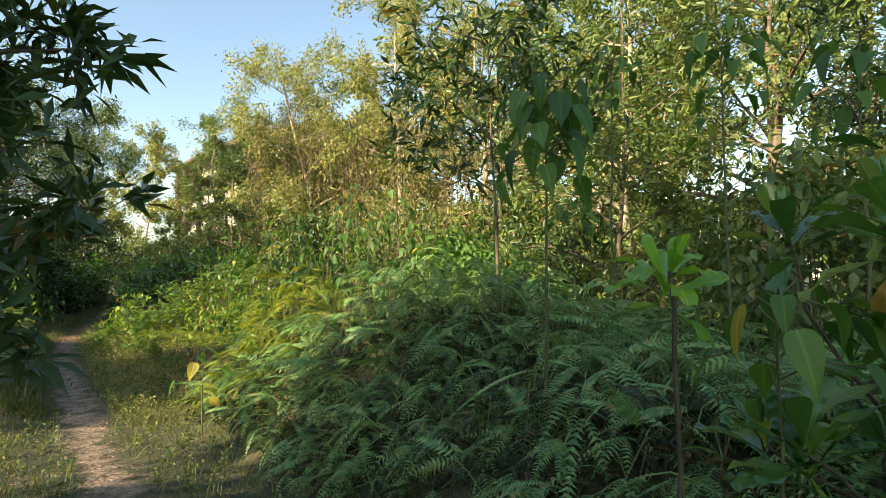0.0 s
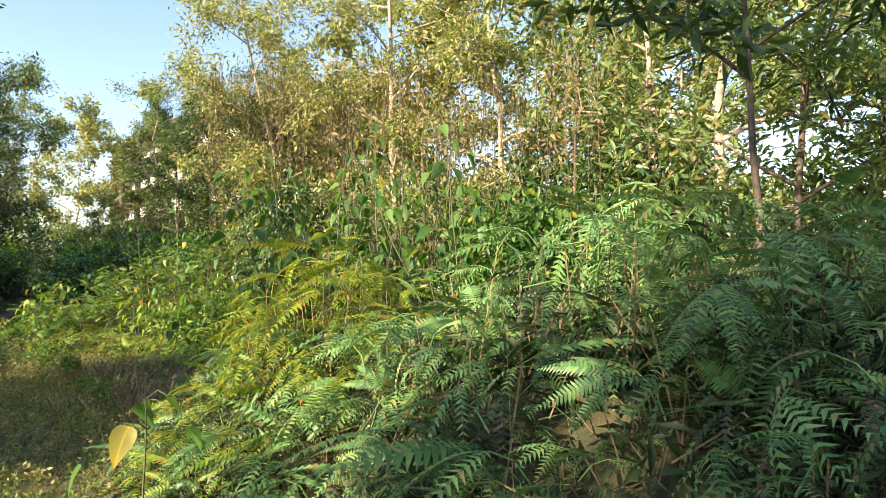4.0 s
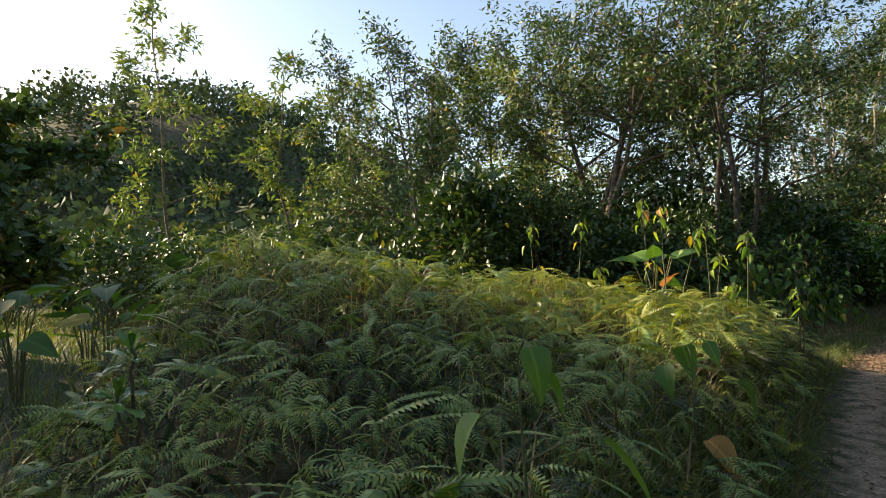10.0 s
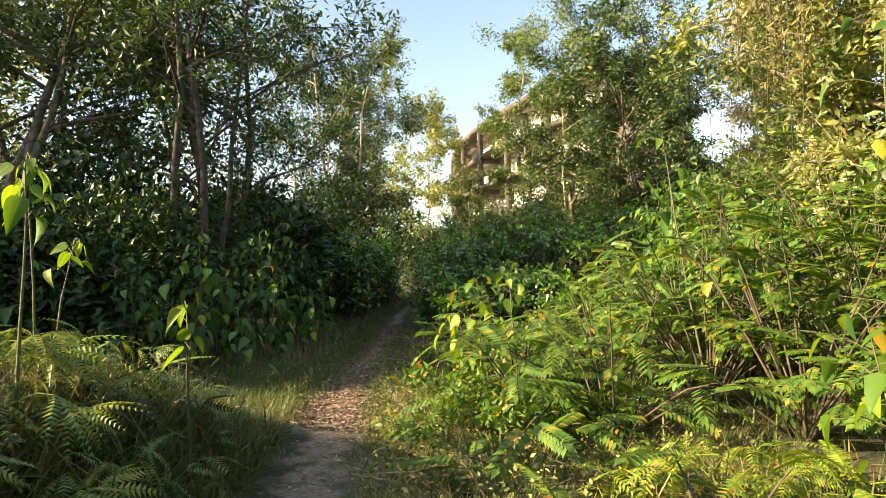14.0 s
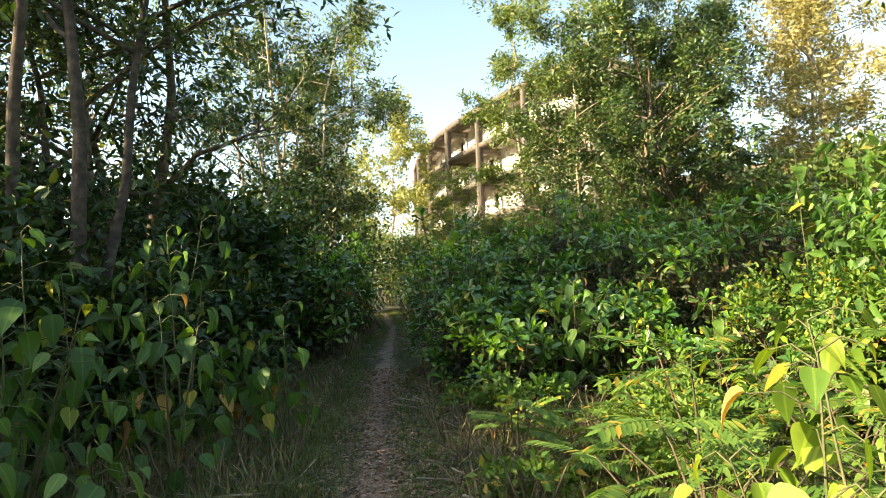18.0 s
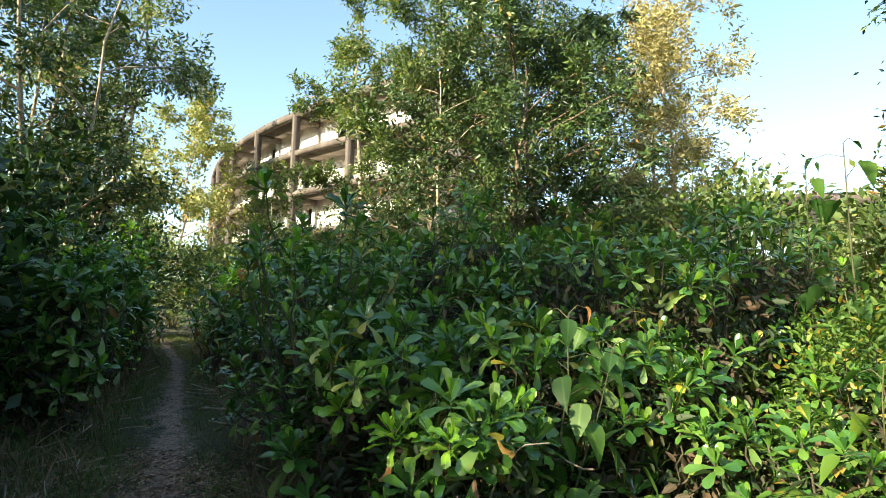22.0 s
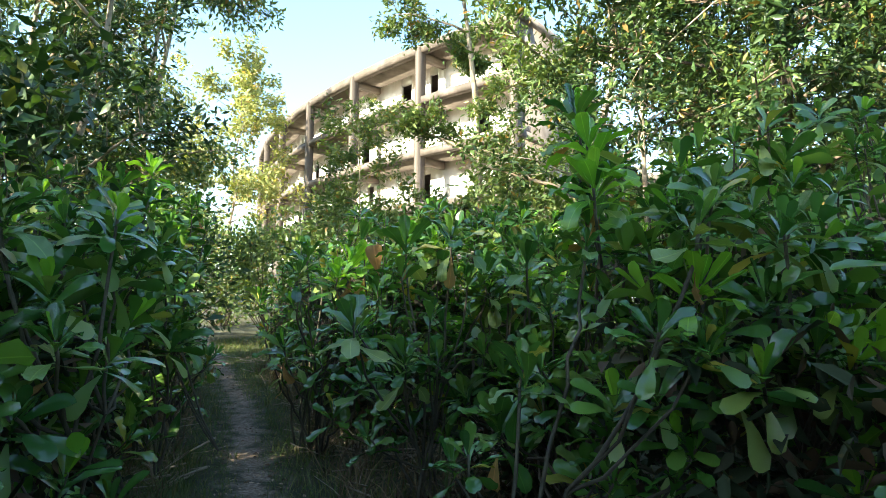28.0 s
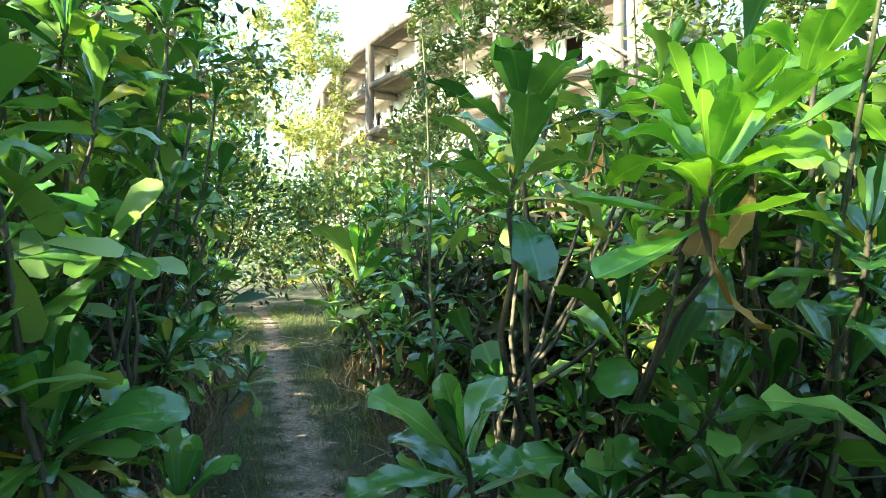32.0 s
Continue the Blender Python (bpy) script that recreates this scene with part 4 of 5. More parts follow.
tree(-2.2, 19.6, 12.5, 2.7, LANCE_FAR, 0.15, 16000, TREE_SUNLIT, BARK_PALE, "tall pale-stemmed tree with golden-green leaves in low sun", low=0.2, limbs=16)
tree(0.8, 18.0, 12.0, 2.8, LANCE_FAR, 0.15, 14000, TREE_SUNLIT, BARK_PALE, "tall sunlit tree with thin golden foliage", low=0.2, limbs=16)
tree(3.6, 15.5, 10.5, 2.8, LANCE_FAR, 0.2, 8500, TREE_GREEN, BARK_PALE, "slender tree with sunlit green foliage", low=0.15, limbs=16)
tree(6.8, 13.5, 10.0, 3.0, LANCE_FAR, 0.2, 8500, TREE_SUNLIT, BARK, "slender tree with sunlit yellow-green foliage", low=0.15, limbs=16)
tree(2.4, 9.2, 6.6, 2.0, LANCE, 0.17, 7500, TREE_GREEN, BARK, "young slender tree with long green leaves", low=0.2, limbs=14, trunk=0.06)
tree(4.6, 8.4, 6.8, 2.0, LANCE, 0.16, 8500, TREE_GREEN, BARK, "young leafy tree above the fern thicket", low=0.2, limbs=14)
tree(8.2, 8.6, 7.6, 2.6, LANCE, 0.18, 7000, TREE_GREEN, BARK, "leafy tree behind the fern thicket", low=0.15, limbs=14)
tree(3.4, 12.4, 9.0, 2.4, LANCE_FAR, 0.17, 9000, TREE_GREEN, BARK_PALE, "leafy green tree behind the fern thicket", low=0.12, limbs=16)
tree(8.2, 11.6, 9.5, 2.6, LANCE_FAR, 0.18, 9000, TREE_GREEN, BARK, "tall leafy green tree behind the fern thicket", low=0.12, limbs=16)
tree(4.8, 4.6, 5.2, 1.9, LANCE, 0.14, 8000, TREE_DARK, BARK, "leafy young tree rising from the fern thicket", low=0.2, limbs=12)
tree(-2.2, 2.2, 3.1, 0.62, LANCE, 0.16, 2400, TREE_DARK, BARK, "small dark-leaved tree beside the path", low=0.38, limbs=14, trunk=0.04, lean=(0.3, 0.0))
tree(0.4, 6.5, 3.6, 1.2, LANCE, 0.17, 2200, TREE_DARK, BARK, "sapling with long dark glossy leaves in the ferns", low=0.45, limbs=9, trunk=0.03)
tree(-6.4, 23.6, 7.6, 1.9, LANCE_FAR, 0.14, 10000, TREE_GREEN, BARK_PALE, "bushy green tree beside the vine-covered one", low=0.15, limbs=14)
hanging_vine(-5.4, 22.0, 6.0, 2.4, 4.2, 420, "brown dried vines hanging from a tall tree")
hanging_vine(-1.6, 19.8, 5.6, 2.2, 3.6, 180, "brown dried vines draped over a pale tree")
hanging_vine(-1.4, 12.2, 3.4, 1.3, 2.6, 50, "brown dead vines hanging over the tangled saplings")
hanging_vine(0.6, 11.2, 3.8, 1.2, 3.0, 50, "brown dead vines hanging over the tangled saplings")
hanging_vine(1.2, 17.6, 4.8, 1.9, 3.2, 110, "brown dried vines draped over a pale tree")
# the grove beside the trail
tree(-16.6, 20.2, 9.6, 3.7, LANCE_FAR, 0.16, 10500, TREE_DARK, BARK_SHADED, "dark spreading tree with several stems in the grove", low=0.45, stems=3, limbs=21, trunk=0.115, lean=(1.2, 0.2), dense=0.9, group="grove trees")
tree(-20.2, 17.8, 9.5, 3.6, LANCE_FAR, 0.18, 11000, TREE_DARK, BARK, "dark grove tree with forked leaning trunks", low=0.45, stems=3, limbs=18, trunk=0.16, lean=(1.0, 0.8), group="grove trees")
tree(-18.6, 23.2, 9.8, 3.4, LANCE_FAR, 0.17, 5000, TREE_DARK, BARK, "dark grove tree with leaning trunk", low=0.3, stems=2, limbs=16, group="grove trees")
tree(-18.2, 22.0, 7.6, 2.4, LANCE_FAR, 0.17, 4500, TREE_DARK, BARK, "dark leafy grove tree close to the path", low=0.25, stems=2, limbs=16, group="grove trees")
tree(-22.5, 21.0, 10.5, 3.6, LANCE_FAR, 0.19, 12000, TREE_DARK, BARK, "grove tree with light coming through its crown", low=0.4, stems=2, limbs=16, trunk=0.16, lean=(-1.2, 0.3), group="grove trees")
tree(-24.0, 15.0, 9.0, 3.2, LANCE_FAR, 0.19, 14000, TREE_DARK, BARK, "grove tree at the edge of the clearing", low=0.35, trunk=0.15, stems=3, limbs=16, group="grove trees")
tree(-27.0, 19.0, 10.0, 3.4, BROAD_FAR, 0.2, 11000, TREE_GREEN, BARK, "grove tree lit from behind by low sun", low=0.15, limbs=16, group="grove trees")
tree(-25.0, 27.0, 10.0, 3.4, BROAD_FAR, 0.2, 5000, TREE_GREEN, BARK, "grove tree behind the dark front row", low=0.15, limbs=16, group="grove trees")
tree(-31.0, 24.0, 11.0, 3.6, BROAD_FAR, 0.22, 9000, TREE_SUNLIT, BARK, "grove tree in golden backlight", low=0.15, limbs=16, group="grove trees")
tree(-25.0, 38.2, 13.0, 2.7, LANCE_FAR, 0.19, 13000, TREE_GREEN, BARK_PALE, "slender pale-stemmed tree with airy foliage near the path", low=0.3, limbs=18, stems=3)
tree(-23.4, 34.4, 12.0, 2.8, LANCE_FAR, 0.19, 15000, TREE_DARK, BARK_PALE, "dark slender tree with small leaves above the shrubs", low=0.25, limbs=18, stems=3)
tree(-25.4, 35.0, 13.0, 2.9, LANCE_FAR, 0.19, 13000, TREE_DARK, BARK_PALE, "slender tree with dark airy foliage near the path", low=0.25, limbs=18, stems=3)
tree(-27.6, 42.0, 11.5, 2.4, LANCE_FAR, 0.19, 9000, TREE_GREEN, BARK_PALE, "slender airy tree beyond the bend of the path", low=0.3, limbs=14)
tree(-32.0, 60.0, 15.5, 4.2, BROAD_FAR, 0.32, 12000, TREE_SUNLIT, BARK_PALE, "small sunlit yellow-green tree near the round building", low=0.2, limbs=16)
tree(-27.0, 43.5, 6.5, 2.2, BROAD_FAR, 0.24, 6000, TREE_SUNLIT, BARK_PALE, "small sunlit tree at the end of the path", low=0.1, limbs=14)
# beyond the spoon-leaved bank
tree(-9.6, 35.0, 10.0, 3.2, LANCE_FAR, 0.18, 34000, TREE_DARK, BARK, "dense dark green tree behind the shrub bank", low=0.06, stems=2, limbs=24, dense=0.9)
tree(-13.4, 35.5, 11.5, 3.2, LANCE_FAR, 0.15, 26000, TREE_GREEN, BARK_PALE, "thin tree with airy grey-green foliage in front of the building", low=0.2, limbs=16)
tree(-15.2, 38.6, 11.0, 2.0, LANCE_FAR, 0.16, 14000, TREE_GREEN, BARK_PALE, "thin airy tree in front of the building", low=0.2)
tree(-18.1, 37.4, 5.7, 1.25, LANCE_FAR, 0.13, 4500, TREE_GREEN, BARK_PALE, "small bushy tree in front of the building", low=0.45, limbs=12, trunk=0.05)
tree(-11.0, 34.0, 8.6, 2.5, LANCE_FAR, 0.15, 14000, TREE_DARK, BARK, "bushy dark green tree close behind the shrub bank", low=0.1, limbs=18)
tree(-13.0, 33.8, 8.2, 2.0, LANCE_FAR, 0.14, 8000, TREE_DARK, BARK_PALE, "slim leafy tree close behind the shrub bank", low=0.2, limbs=16, trunk=0.07)
tree(-11.4, 38.5, 13.0, 3.0, LANCE_FAR, 0.16, 22000, TREE_DARK, BARK_PALE, "tall airy tree with small leaves in front of the building", low=0.15, limbs=18, stems=2)
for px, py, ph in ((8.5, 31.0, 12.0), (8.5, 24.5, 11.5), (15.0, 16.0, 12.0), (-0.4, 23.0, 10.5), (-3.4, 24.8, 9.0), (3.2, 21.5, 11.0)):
    tree(px, py, ph, 3.0, BROAD_FAR, 0.24, 11000, TREE_SUNLIT if py < 26 else TREE_GREEN, BARK_PALE, "leafy tree screening the round building", low=0.08, limbs=18, group="screening trees")
tree(-5.9, 38.2, 11.6, 2.9, LANCE_FAR, 0.19, 17000, NEEDLE_SUNLIT, BARK_PALE, "tall feathery pine-like tree glowing golden in low sun", low=0.12, limbs=22, wide=0.8)
tree(-5.2, 40.6, 10.4, 2.2, LANCE_FAR, 0.19, 13000, NEEDLE_SUNLIT, BARK_PALE, "feathery pine-like tree glowing golden in low sun", low=0.12, limbs=20, wide=0.8)
tree(-5.4, 25.8, 7.5, 2.6, LANCE_FAR, 0.12, 15000, TREE_DARK, BARK, "tree with hanging dark branches beyond the shrub bank", low=0.3, limbs=14)
# shade trees added out of view behind the walker's shoulder, to block the sun
for px, py, ph in ((-18.0, -1.0, 9.5), (-20.5, -2.5, 9.5), (-19.6, 3.4, 4.6), (-9.0, -3.5, 10.0), (-6.0, -5.5, 9.0), (-4.5, -1.8, 6.0), (-10.5, -8.5, 11.0)):
    tree(px, py, ph, 2.9 if ph > 5 else 2.0, BROAD_FAR, 0.28, 10000, TREE_DARK, BARK, "broad dark tree out of view, added to block the sun", low=0.15, limbs=15)
for px, py, ph in ((-31, 11.5, 11), (-36, 15, 12.5), (-33, 6, 12.5), (-44, 18, 14)):
    tree(px, py, ph, 2.2, LANCE_FAR, 0.3, 2600, TREE_GREEN, BARK, "thin feathery pine-like tree at the edge of the field", low=0.15, limbs=14, fall=0.1, trunk=0.1)

# ---- planting: undergrowth ----
for px, py, ph, pr in ((-15.7, 17.0, 1.9, 1.2), (-16.6, 18.8, 2.6, 1.5), (-17.6, 21.4, 2.9, 1.6), (-18.0, 24.0, 2.8, 1.5), (-19.2, 26.4, 2.7, 1.4), (-15.9, 20.4, 1.6, 0.9), (-16.4, 22.4, 1.8, 1.0), (-16.4, 16.6, 2.2, 1.5), (-17.0, 15.2, 3.2, 1.5), (-18.4, 14.0, 3.2, 1.6), (-18.6, 15.6, 2.6, 1.8), (-21.0, 14.8, 2.8, 1.9), (-23.5, 13.0, 2.8, 2.0), (-19.5, 20.0, 3.6, 2.2), (-22.5, 17.5, 3.8, 2.4), (-20.0, 25.0, 3.6, 2.0), (-26.0, 11.0, 2.8, 2.2), (-21.0, 30.6, 4.2, 2.0), (-24.0, 36.0, 4.6, 2.0), (-25.5, 42.0, 5.0, 2.4), (-29.0, 13.5, 3.6, 2.6), (-24.0, 31.0, 3.6, 2.2), (-22.0, 27.5, 3.6, 2.0), (-29.0, 8.0, 2.8, 2.4), (-33.0, 10.5, 3.4, 2.8), (-33.0, 4.5, 3.0, 2.6), (-24.5, 8.8, 2.6, 2.0), (-25.5, 5.6, 2.6, 2.2), (-22.0, 11.0, 2.4, 1.8), (-28.5, 2.0, 3.0, 2.6), (-20.0, 12.4, 2.0, 1.5), (-26.5, 22.5, 4.2, 2.8), (-29.5, 18.0, 4.2, 2.8)):
    shrub(px, py, ph, pr, OVATE if px > -17.7 else BROAD_FAR, 0.13 if px > -17.7 else 0.22, 4400 if px > -21 else 2600, UNDER, "dark dense undergrowth bush below the grove trees", group="undergrowth bushes")
for px, py, ph, pr in ((-9.5, 36.5, 4.0, 2.4), (-14.5, 40.0, 4.2, 2.6), (-19.5, 44.0, 4.5, 2.6), (-5.5, 34.5, 4.6, 2.8), (-8.0, 37.5, 4.6, 2.6), (-2.0, 31.5, 4.4, 2.6), (-23.5, 46.5, 4.0, 2.4), (-0.5, 37.0, 3.6, 2.8), (-28.5, 53, 4.5, 3.0), (-27.5, 39.5, 3.0, 2.0), (-33, 45, 5, 3), (2.5, 30.0, 4.0, 2.6), (6.5, 27.0, 4.0, 2.6), (3.0, 24.0, 4.0, 2.6), (11.5, 15.0, 4.0, 2.6), (-1.5, 26.5, 3.4, 2.3), (-4.0, 30.5, 3.4, 2.2)):
    shrub(px, py, ph, pr, BROAD_FAR, 0.22, 4200, TREE_GREEN, "tall leafy bush in front of the round building", group="far bushes")
for px, py, ph, pr in ((-1.0, 13.8, 3.0, 1.8), (1.6, 12.6, 3.2, 1.9), (4.2, 11.5, 3.0, 1.8), (-3.6, 17.5, 3.4, 2.0), (-4.8, 20.4, 3.2, 1.9), (6.8, 6.2, 2.4, 1.6), (-7.6, 22.6, 2.6, 1.8), (3.2, 5.6, 2.0, 1.2), (-5.0, 24.5, 3.2, 2.0), (-1.6, 16.4, 3.6, 2.0), (1.5, 15.5, 3.6, 2.0), (-0.2, 10.6, 2.4, 1.3), (8.8, 9.6, 3.4, 2.0), (8.0, 3.0, 2.6, 2.0), (5.4, 2.2, 2.0, 1.4)):
    shrub(px, py, ph, pr, OVATE, rng.uniform(0.1, 0.16), 3600, (HEART, UNDER, HEART, UNDER, TREE_GREEN)[int(rng.integers(0, 5))], "tangled leafy bush behind the saplings", group="tangled bushes", hang=1.2, low=0.0)

for px, py, ph, pr in ((-0.6, 8.7, 1.3, 0.7), (-1.5, 9.8, 1.4, 0.8), (-2.4, 10.7, 1.3, 0.8), (-3.3, 11.9, 1.3, 0.8), (-4.2, 13.2, 1.2, 0.8), (-5.2, 14.3, 1.1, 0.7), (0.4, 8.2, 1.6, 0.8), (-2.0, 8.9, 1.0, 0.6)):
    shrub(px, py, ph, pr, OVATE, 0.09, 2200, FEATHER if px < -2 else HEART, "low leafy bush at the foot of the saplings", group="foot bushes", low=0.0)

# ---- planting: heart-leaved saplings ----
for px, py, ph, n, big, light in (
    (0.43, 3.53, 2.05, 20, 0.27, False), (1.5, 5.9, 3.0, 18, 0.22, False), (1.9, 4.4, 2.7, 14, 0.24, False), (0.85, 1.75, 1.25, 6, 0.22, False), (1.1, 5.8, 1.5, 10, 0.2, False), (2.2, 3.4, 2.4, 12, 0.24, False),
    (-0.9, 9.0, 2.7, 38, 0.171, False), (-1.6, 10.2, 3.0, 41, 0.171, False), (-2.6, 11.2, 3.3, 45, 0.171, False), (-2.2, 9.2, 2.5, 34, 0.162, False), (-3.6, 12.6, 3.0, 45, 0.171, True), (-1.2, 11.6, 3.4, 45, 0.171, False), (-2.4, 10.6, 3.5, 60, 0.21, False), (-1.8, 11.0, 3.6, 60, 0.21, False), (-3.0, 11.0, 3.1, 54, 0.2, False), (-0.9, 10.4, 3.2, 54, 0.2, False), (-3.0, 14.0, 3.3, 41, 0.171, False),
    (-4.6, 13.8, 2.4, 38, 0.162, False), (-5.4, 15.2, 2.0, 34, 0.162, True), (-6.2, 15.6, 1.7, 40, 0.15, True), (-4.9, 12.2, 0.95, 7, 0.17, False), (-3.5, 11.0, 0.8, 6, 0.17, False), (-2.9, 6.6, 0.95, 7, 0.18, False), (-7.9, 18.6, 2.9, 30, 0.16, False),
    (-6.6, 17.2, 3.2, 34, 0.180, False), (-8.2, 20.2, 2.6, 26, 0.180, True),
    (-10.3, 13.6, 1.5, 8, 0.17, True), (-11.1, 13.2, 1.9, 9, 0.17, True), (-12.3, 13.9, 2.2, 9, 0.18, True), (-11.7, 14.5, 1.9, 9, 0.17, True), (-13.6, 12.8, 1.9, 9, 0.18, True), (-12.9, 13.2, 1.85, 9, 0.18, True), (-10.5, 14.6, 1.25, 7, 0.18, True), (-8.0, 10.6, 0.75, 6, 0.2, False), (-7.0, 9.0, 0.9, 6, 0.2, False),
    (-14.0, 19.2, 1.5, 34, 0.17, False), (-14.3, 18.2, 1.8, 36, 0.17, False), (-13.9, 20.5, 1.4, 28, 0.17, False), (-14.6, 17.2, 1.7, 30, 0.16, False), (-14.6, 19.9, 2.0, 36, 0.18, False), (-13.3, 17.9, 0.8, 14, 0.16, False), (-14.5, 18.4, 2.0, 30, 0.2, False), (-15.0, 19.2, 1.7, 30, 0.2, False), (-14.2, 20.0, 1.0, 18, 0.19, False), (-15.2, 20.2, 2.2, 34, 0.2, False), (-15.8, 21.2, 2.1, 34, 0.2, False), (-14.0, 17.4, 1.5, 20, 0.18, False), (-16.6, 22.9, 3.0, 30, 0.2, False), (-15.2, 21.4, 1.2, 20, 0.19, False), (-14.9, 16.2, 1.6, 16, 0.19, False), (-15.8, 17.4, 2.2, 24, 0.2, False), (-14.6, 21.0, 1.0, 16, 0.2, False),
    (-10.0, 18.05, 1.3, 36, 0.145, True), (-9.75, 18.4, 1.4, 36, 0.15, True), (-6.89, 15.73, 1.34, 34, 0.17, True), (-11.7, 23.35, 1.5, 36, 0.22, False), (-7.6, 27.3, 3.4, 26, 0.26, False), (-10.0, 22.6, 1.3, 12, 0.2, True), (-8.6, 24.6, 3.0, 16, 0.24, False), (-7.8, 25.0, 2.8, 16, 0.24, False), (-9.3, 21.2, 1.3, 12, 0.22, True), (-7.4, 22.8, 2.2, 14, 0.22, True),
    (-17.3, 31.4, 2.7, 12, 0.22, False), (-15.6, 29.6, 0.8, 8, 0.2, False), (-15.9, 31.2, 0.9, 8, 0.2, False), (-16.2, 30.0, 2.3, 12, 0.22, False),
):
    mound = px < -9.9 and py < 15
    close = py < 7 and px > 0
    few = n < 12 and not mound and not close
    heart_plant(px, py, ph * (0.85 if mound else 1), n + 7 if mound else 2 * n if close else n if few else int(1.3 * n), big * (0.75 if mound else 0.72 if close else 1.0), light, spread=0.15 if mound else 0.2 + 0.13 * ph, lean=(0, 0) if mound or close else (rng.uniform(-0.16, 0.16) * ph, rng.uniform(-0.16, 0.16) * ph), bunch=mound or close, single=close, low=0.75 if mound else 0.72 if close else 0.15, near=abs(float(trail_offset(np.array([px]), np.array([py]))[0][0])) < 3.0)

# ---- planting: feathery shrubs ----
for px, py, ph, pr, n in ((-7.2, 17.6, 1.9, 1.5, 84), (-8.6, 17.2, 1.3, 1.2, 70), (-9.6, 17.9, 1.0, 0.9, 60), (-9.0, 19.0, 1.4, 1.1, 66), (-10.3, 19.5, 1.35, 0.95, 60), (-6.0, 16.8, 1.5, 1.2, 56), (-9.4, 20.6, 1.2, 1.0, 56), (-10.4, 20.8, 0.8, 0.8, 40), (-8.2, 21.6, 1.4, 1.2, 60), (-5.4, 18.6, 2.6, 1.7, 90), (-7.4, 19.6, 2.4, 1.6, 90), (-8.5, 23.2, 1.1, 1.0, 50), (-10.3, 18.4, 1.0, 0.8, 44), (-9.2, 16.6, 0.8, 0.7, 36), (-6.6, 18.4, 2.4, 1.5, 110), (-7.9, 18.6, 2.2, 1.4, 110), (-6.2, 20.4, 3.0, 1.7, 120), (-8.3, 19.9, 2.0, 1.3, 90), (-9.9, 22.2, 0.9, 0.9, 40)):
    feather_shrub(px, py, ph, pr, n if px < -8.4 and py < 21 else int(2.2 * n), 0.36 if px < -8.4 and py < 21 else 0.28, near=px < -8.4 and py < 21)

for k in range(34):
    py = 14.5 + 8.5 * rng.random()
    px = float(np.interp(py, TRAIL[:, 1], TRAIL[:, 0])) + rng.uniform(0.85, 3.2)
    if k % 3:
        feather_shrub(px, py, rng.uniform(0.35, 0.7), 0.5, 14, 0.34, "low seedling bush with feathery leaves beside the path", near=False)
    else:
        shrub(px, py, rng.uniform(0.3, 0.6), 0.45, OVAL, 0.08, 420, FEATHER, "low leafy weed clump beside the path", "weed", group="path weeds")

for px, py, ph, pr in ((-10.5, 21.9, 0.5, 0.5), (-9.3, 23.7, 1.4, 0.8), (-8.6, 22.6, 1.4, 0.8), (-8.4, 24.4, 1.7, 0.9), (-7.6, 23.6, 1.9, 0.9)):
    shrub(px, py, ph, pr, OVATE, 0.07, 2400, FEATHER, "sunlit low bush with small yellow-green leaves", group="sunny bushes", low=0.0)

# ---- planting: spoon-leaved shrubs ----
for px, py, ph in ((-10.1, 22.9, 0.95), (-9.3, 22.2, 0.9), (-9.5, 23.6, 1.25), (-10.6, 23.3, 0.9), (-8.7, 23.3, 1.3)):
    rosette_shrub(px, py, ph, 0.6, 13, 0.17, near=False, fill=1, low=0.1, young=0.3)
for px, py, ph, pr, n in ((-13.0, 23.6, 1.5, 0.8, 11), (-12.3, 22.9, 1.1, 0.7, 9), (-13.1, 25.0, 1.7, 0.9, 13), (-12.0, 24.2, 1.5, 0.9, 13), (-13.5, 26.3, 2.0, 0.9, 13), (-11.0, 23.9, 1.4, 0.9, 11), (-12.3, 25.6, 2.0, 0.9, 12), (-14.1, 27.2, 2.0, 0.8, 12), (-14.9, 28.8, 1.7, 0.7, 11), (-13.6, 28.3, 2.5, 0.9, 12), (-14.8, 30.4, 2.1, 0.8, 12), (-15.9, 30.9, 2.3, 0.7, 10), (-15.0, 31.6, 2.6, 0.9, 13), (-16.7, 32.6, 1.9, 0.7, 9), (-16.3, 33.6, 2.4, 0.9, 12), (-17.4, 29.4, 2.3, 0.7, 10), (-18.2, 30.2, 2.5, 0.8, 13), (-18.9, 31.6, 2.2, 0.8, 12), (-17.0, 26.9, 1.9, 0.8, 12), (-18.0, 27.0, 2.4, 1.0, 12), (-17.0, 25.6, 1.7, 0.8, 12), (-17.6, 28.4, 2.4, 0.9, 13), (-16.3, 25.2, 1.7, 0.7, 11)):
    rosette_shrub(px, py, ph, pr, 7, 0.2, fill=7, low=0.15 if py < 27 else 0.4)
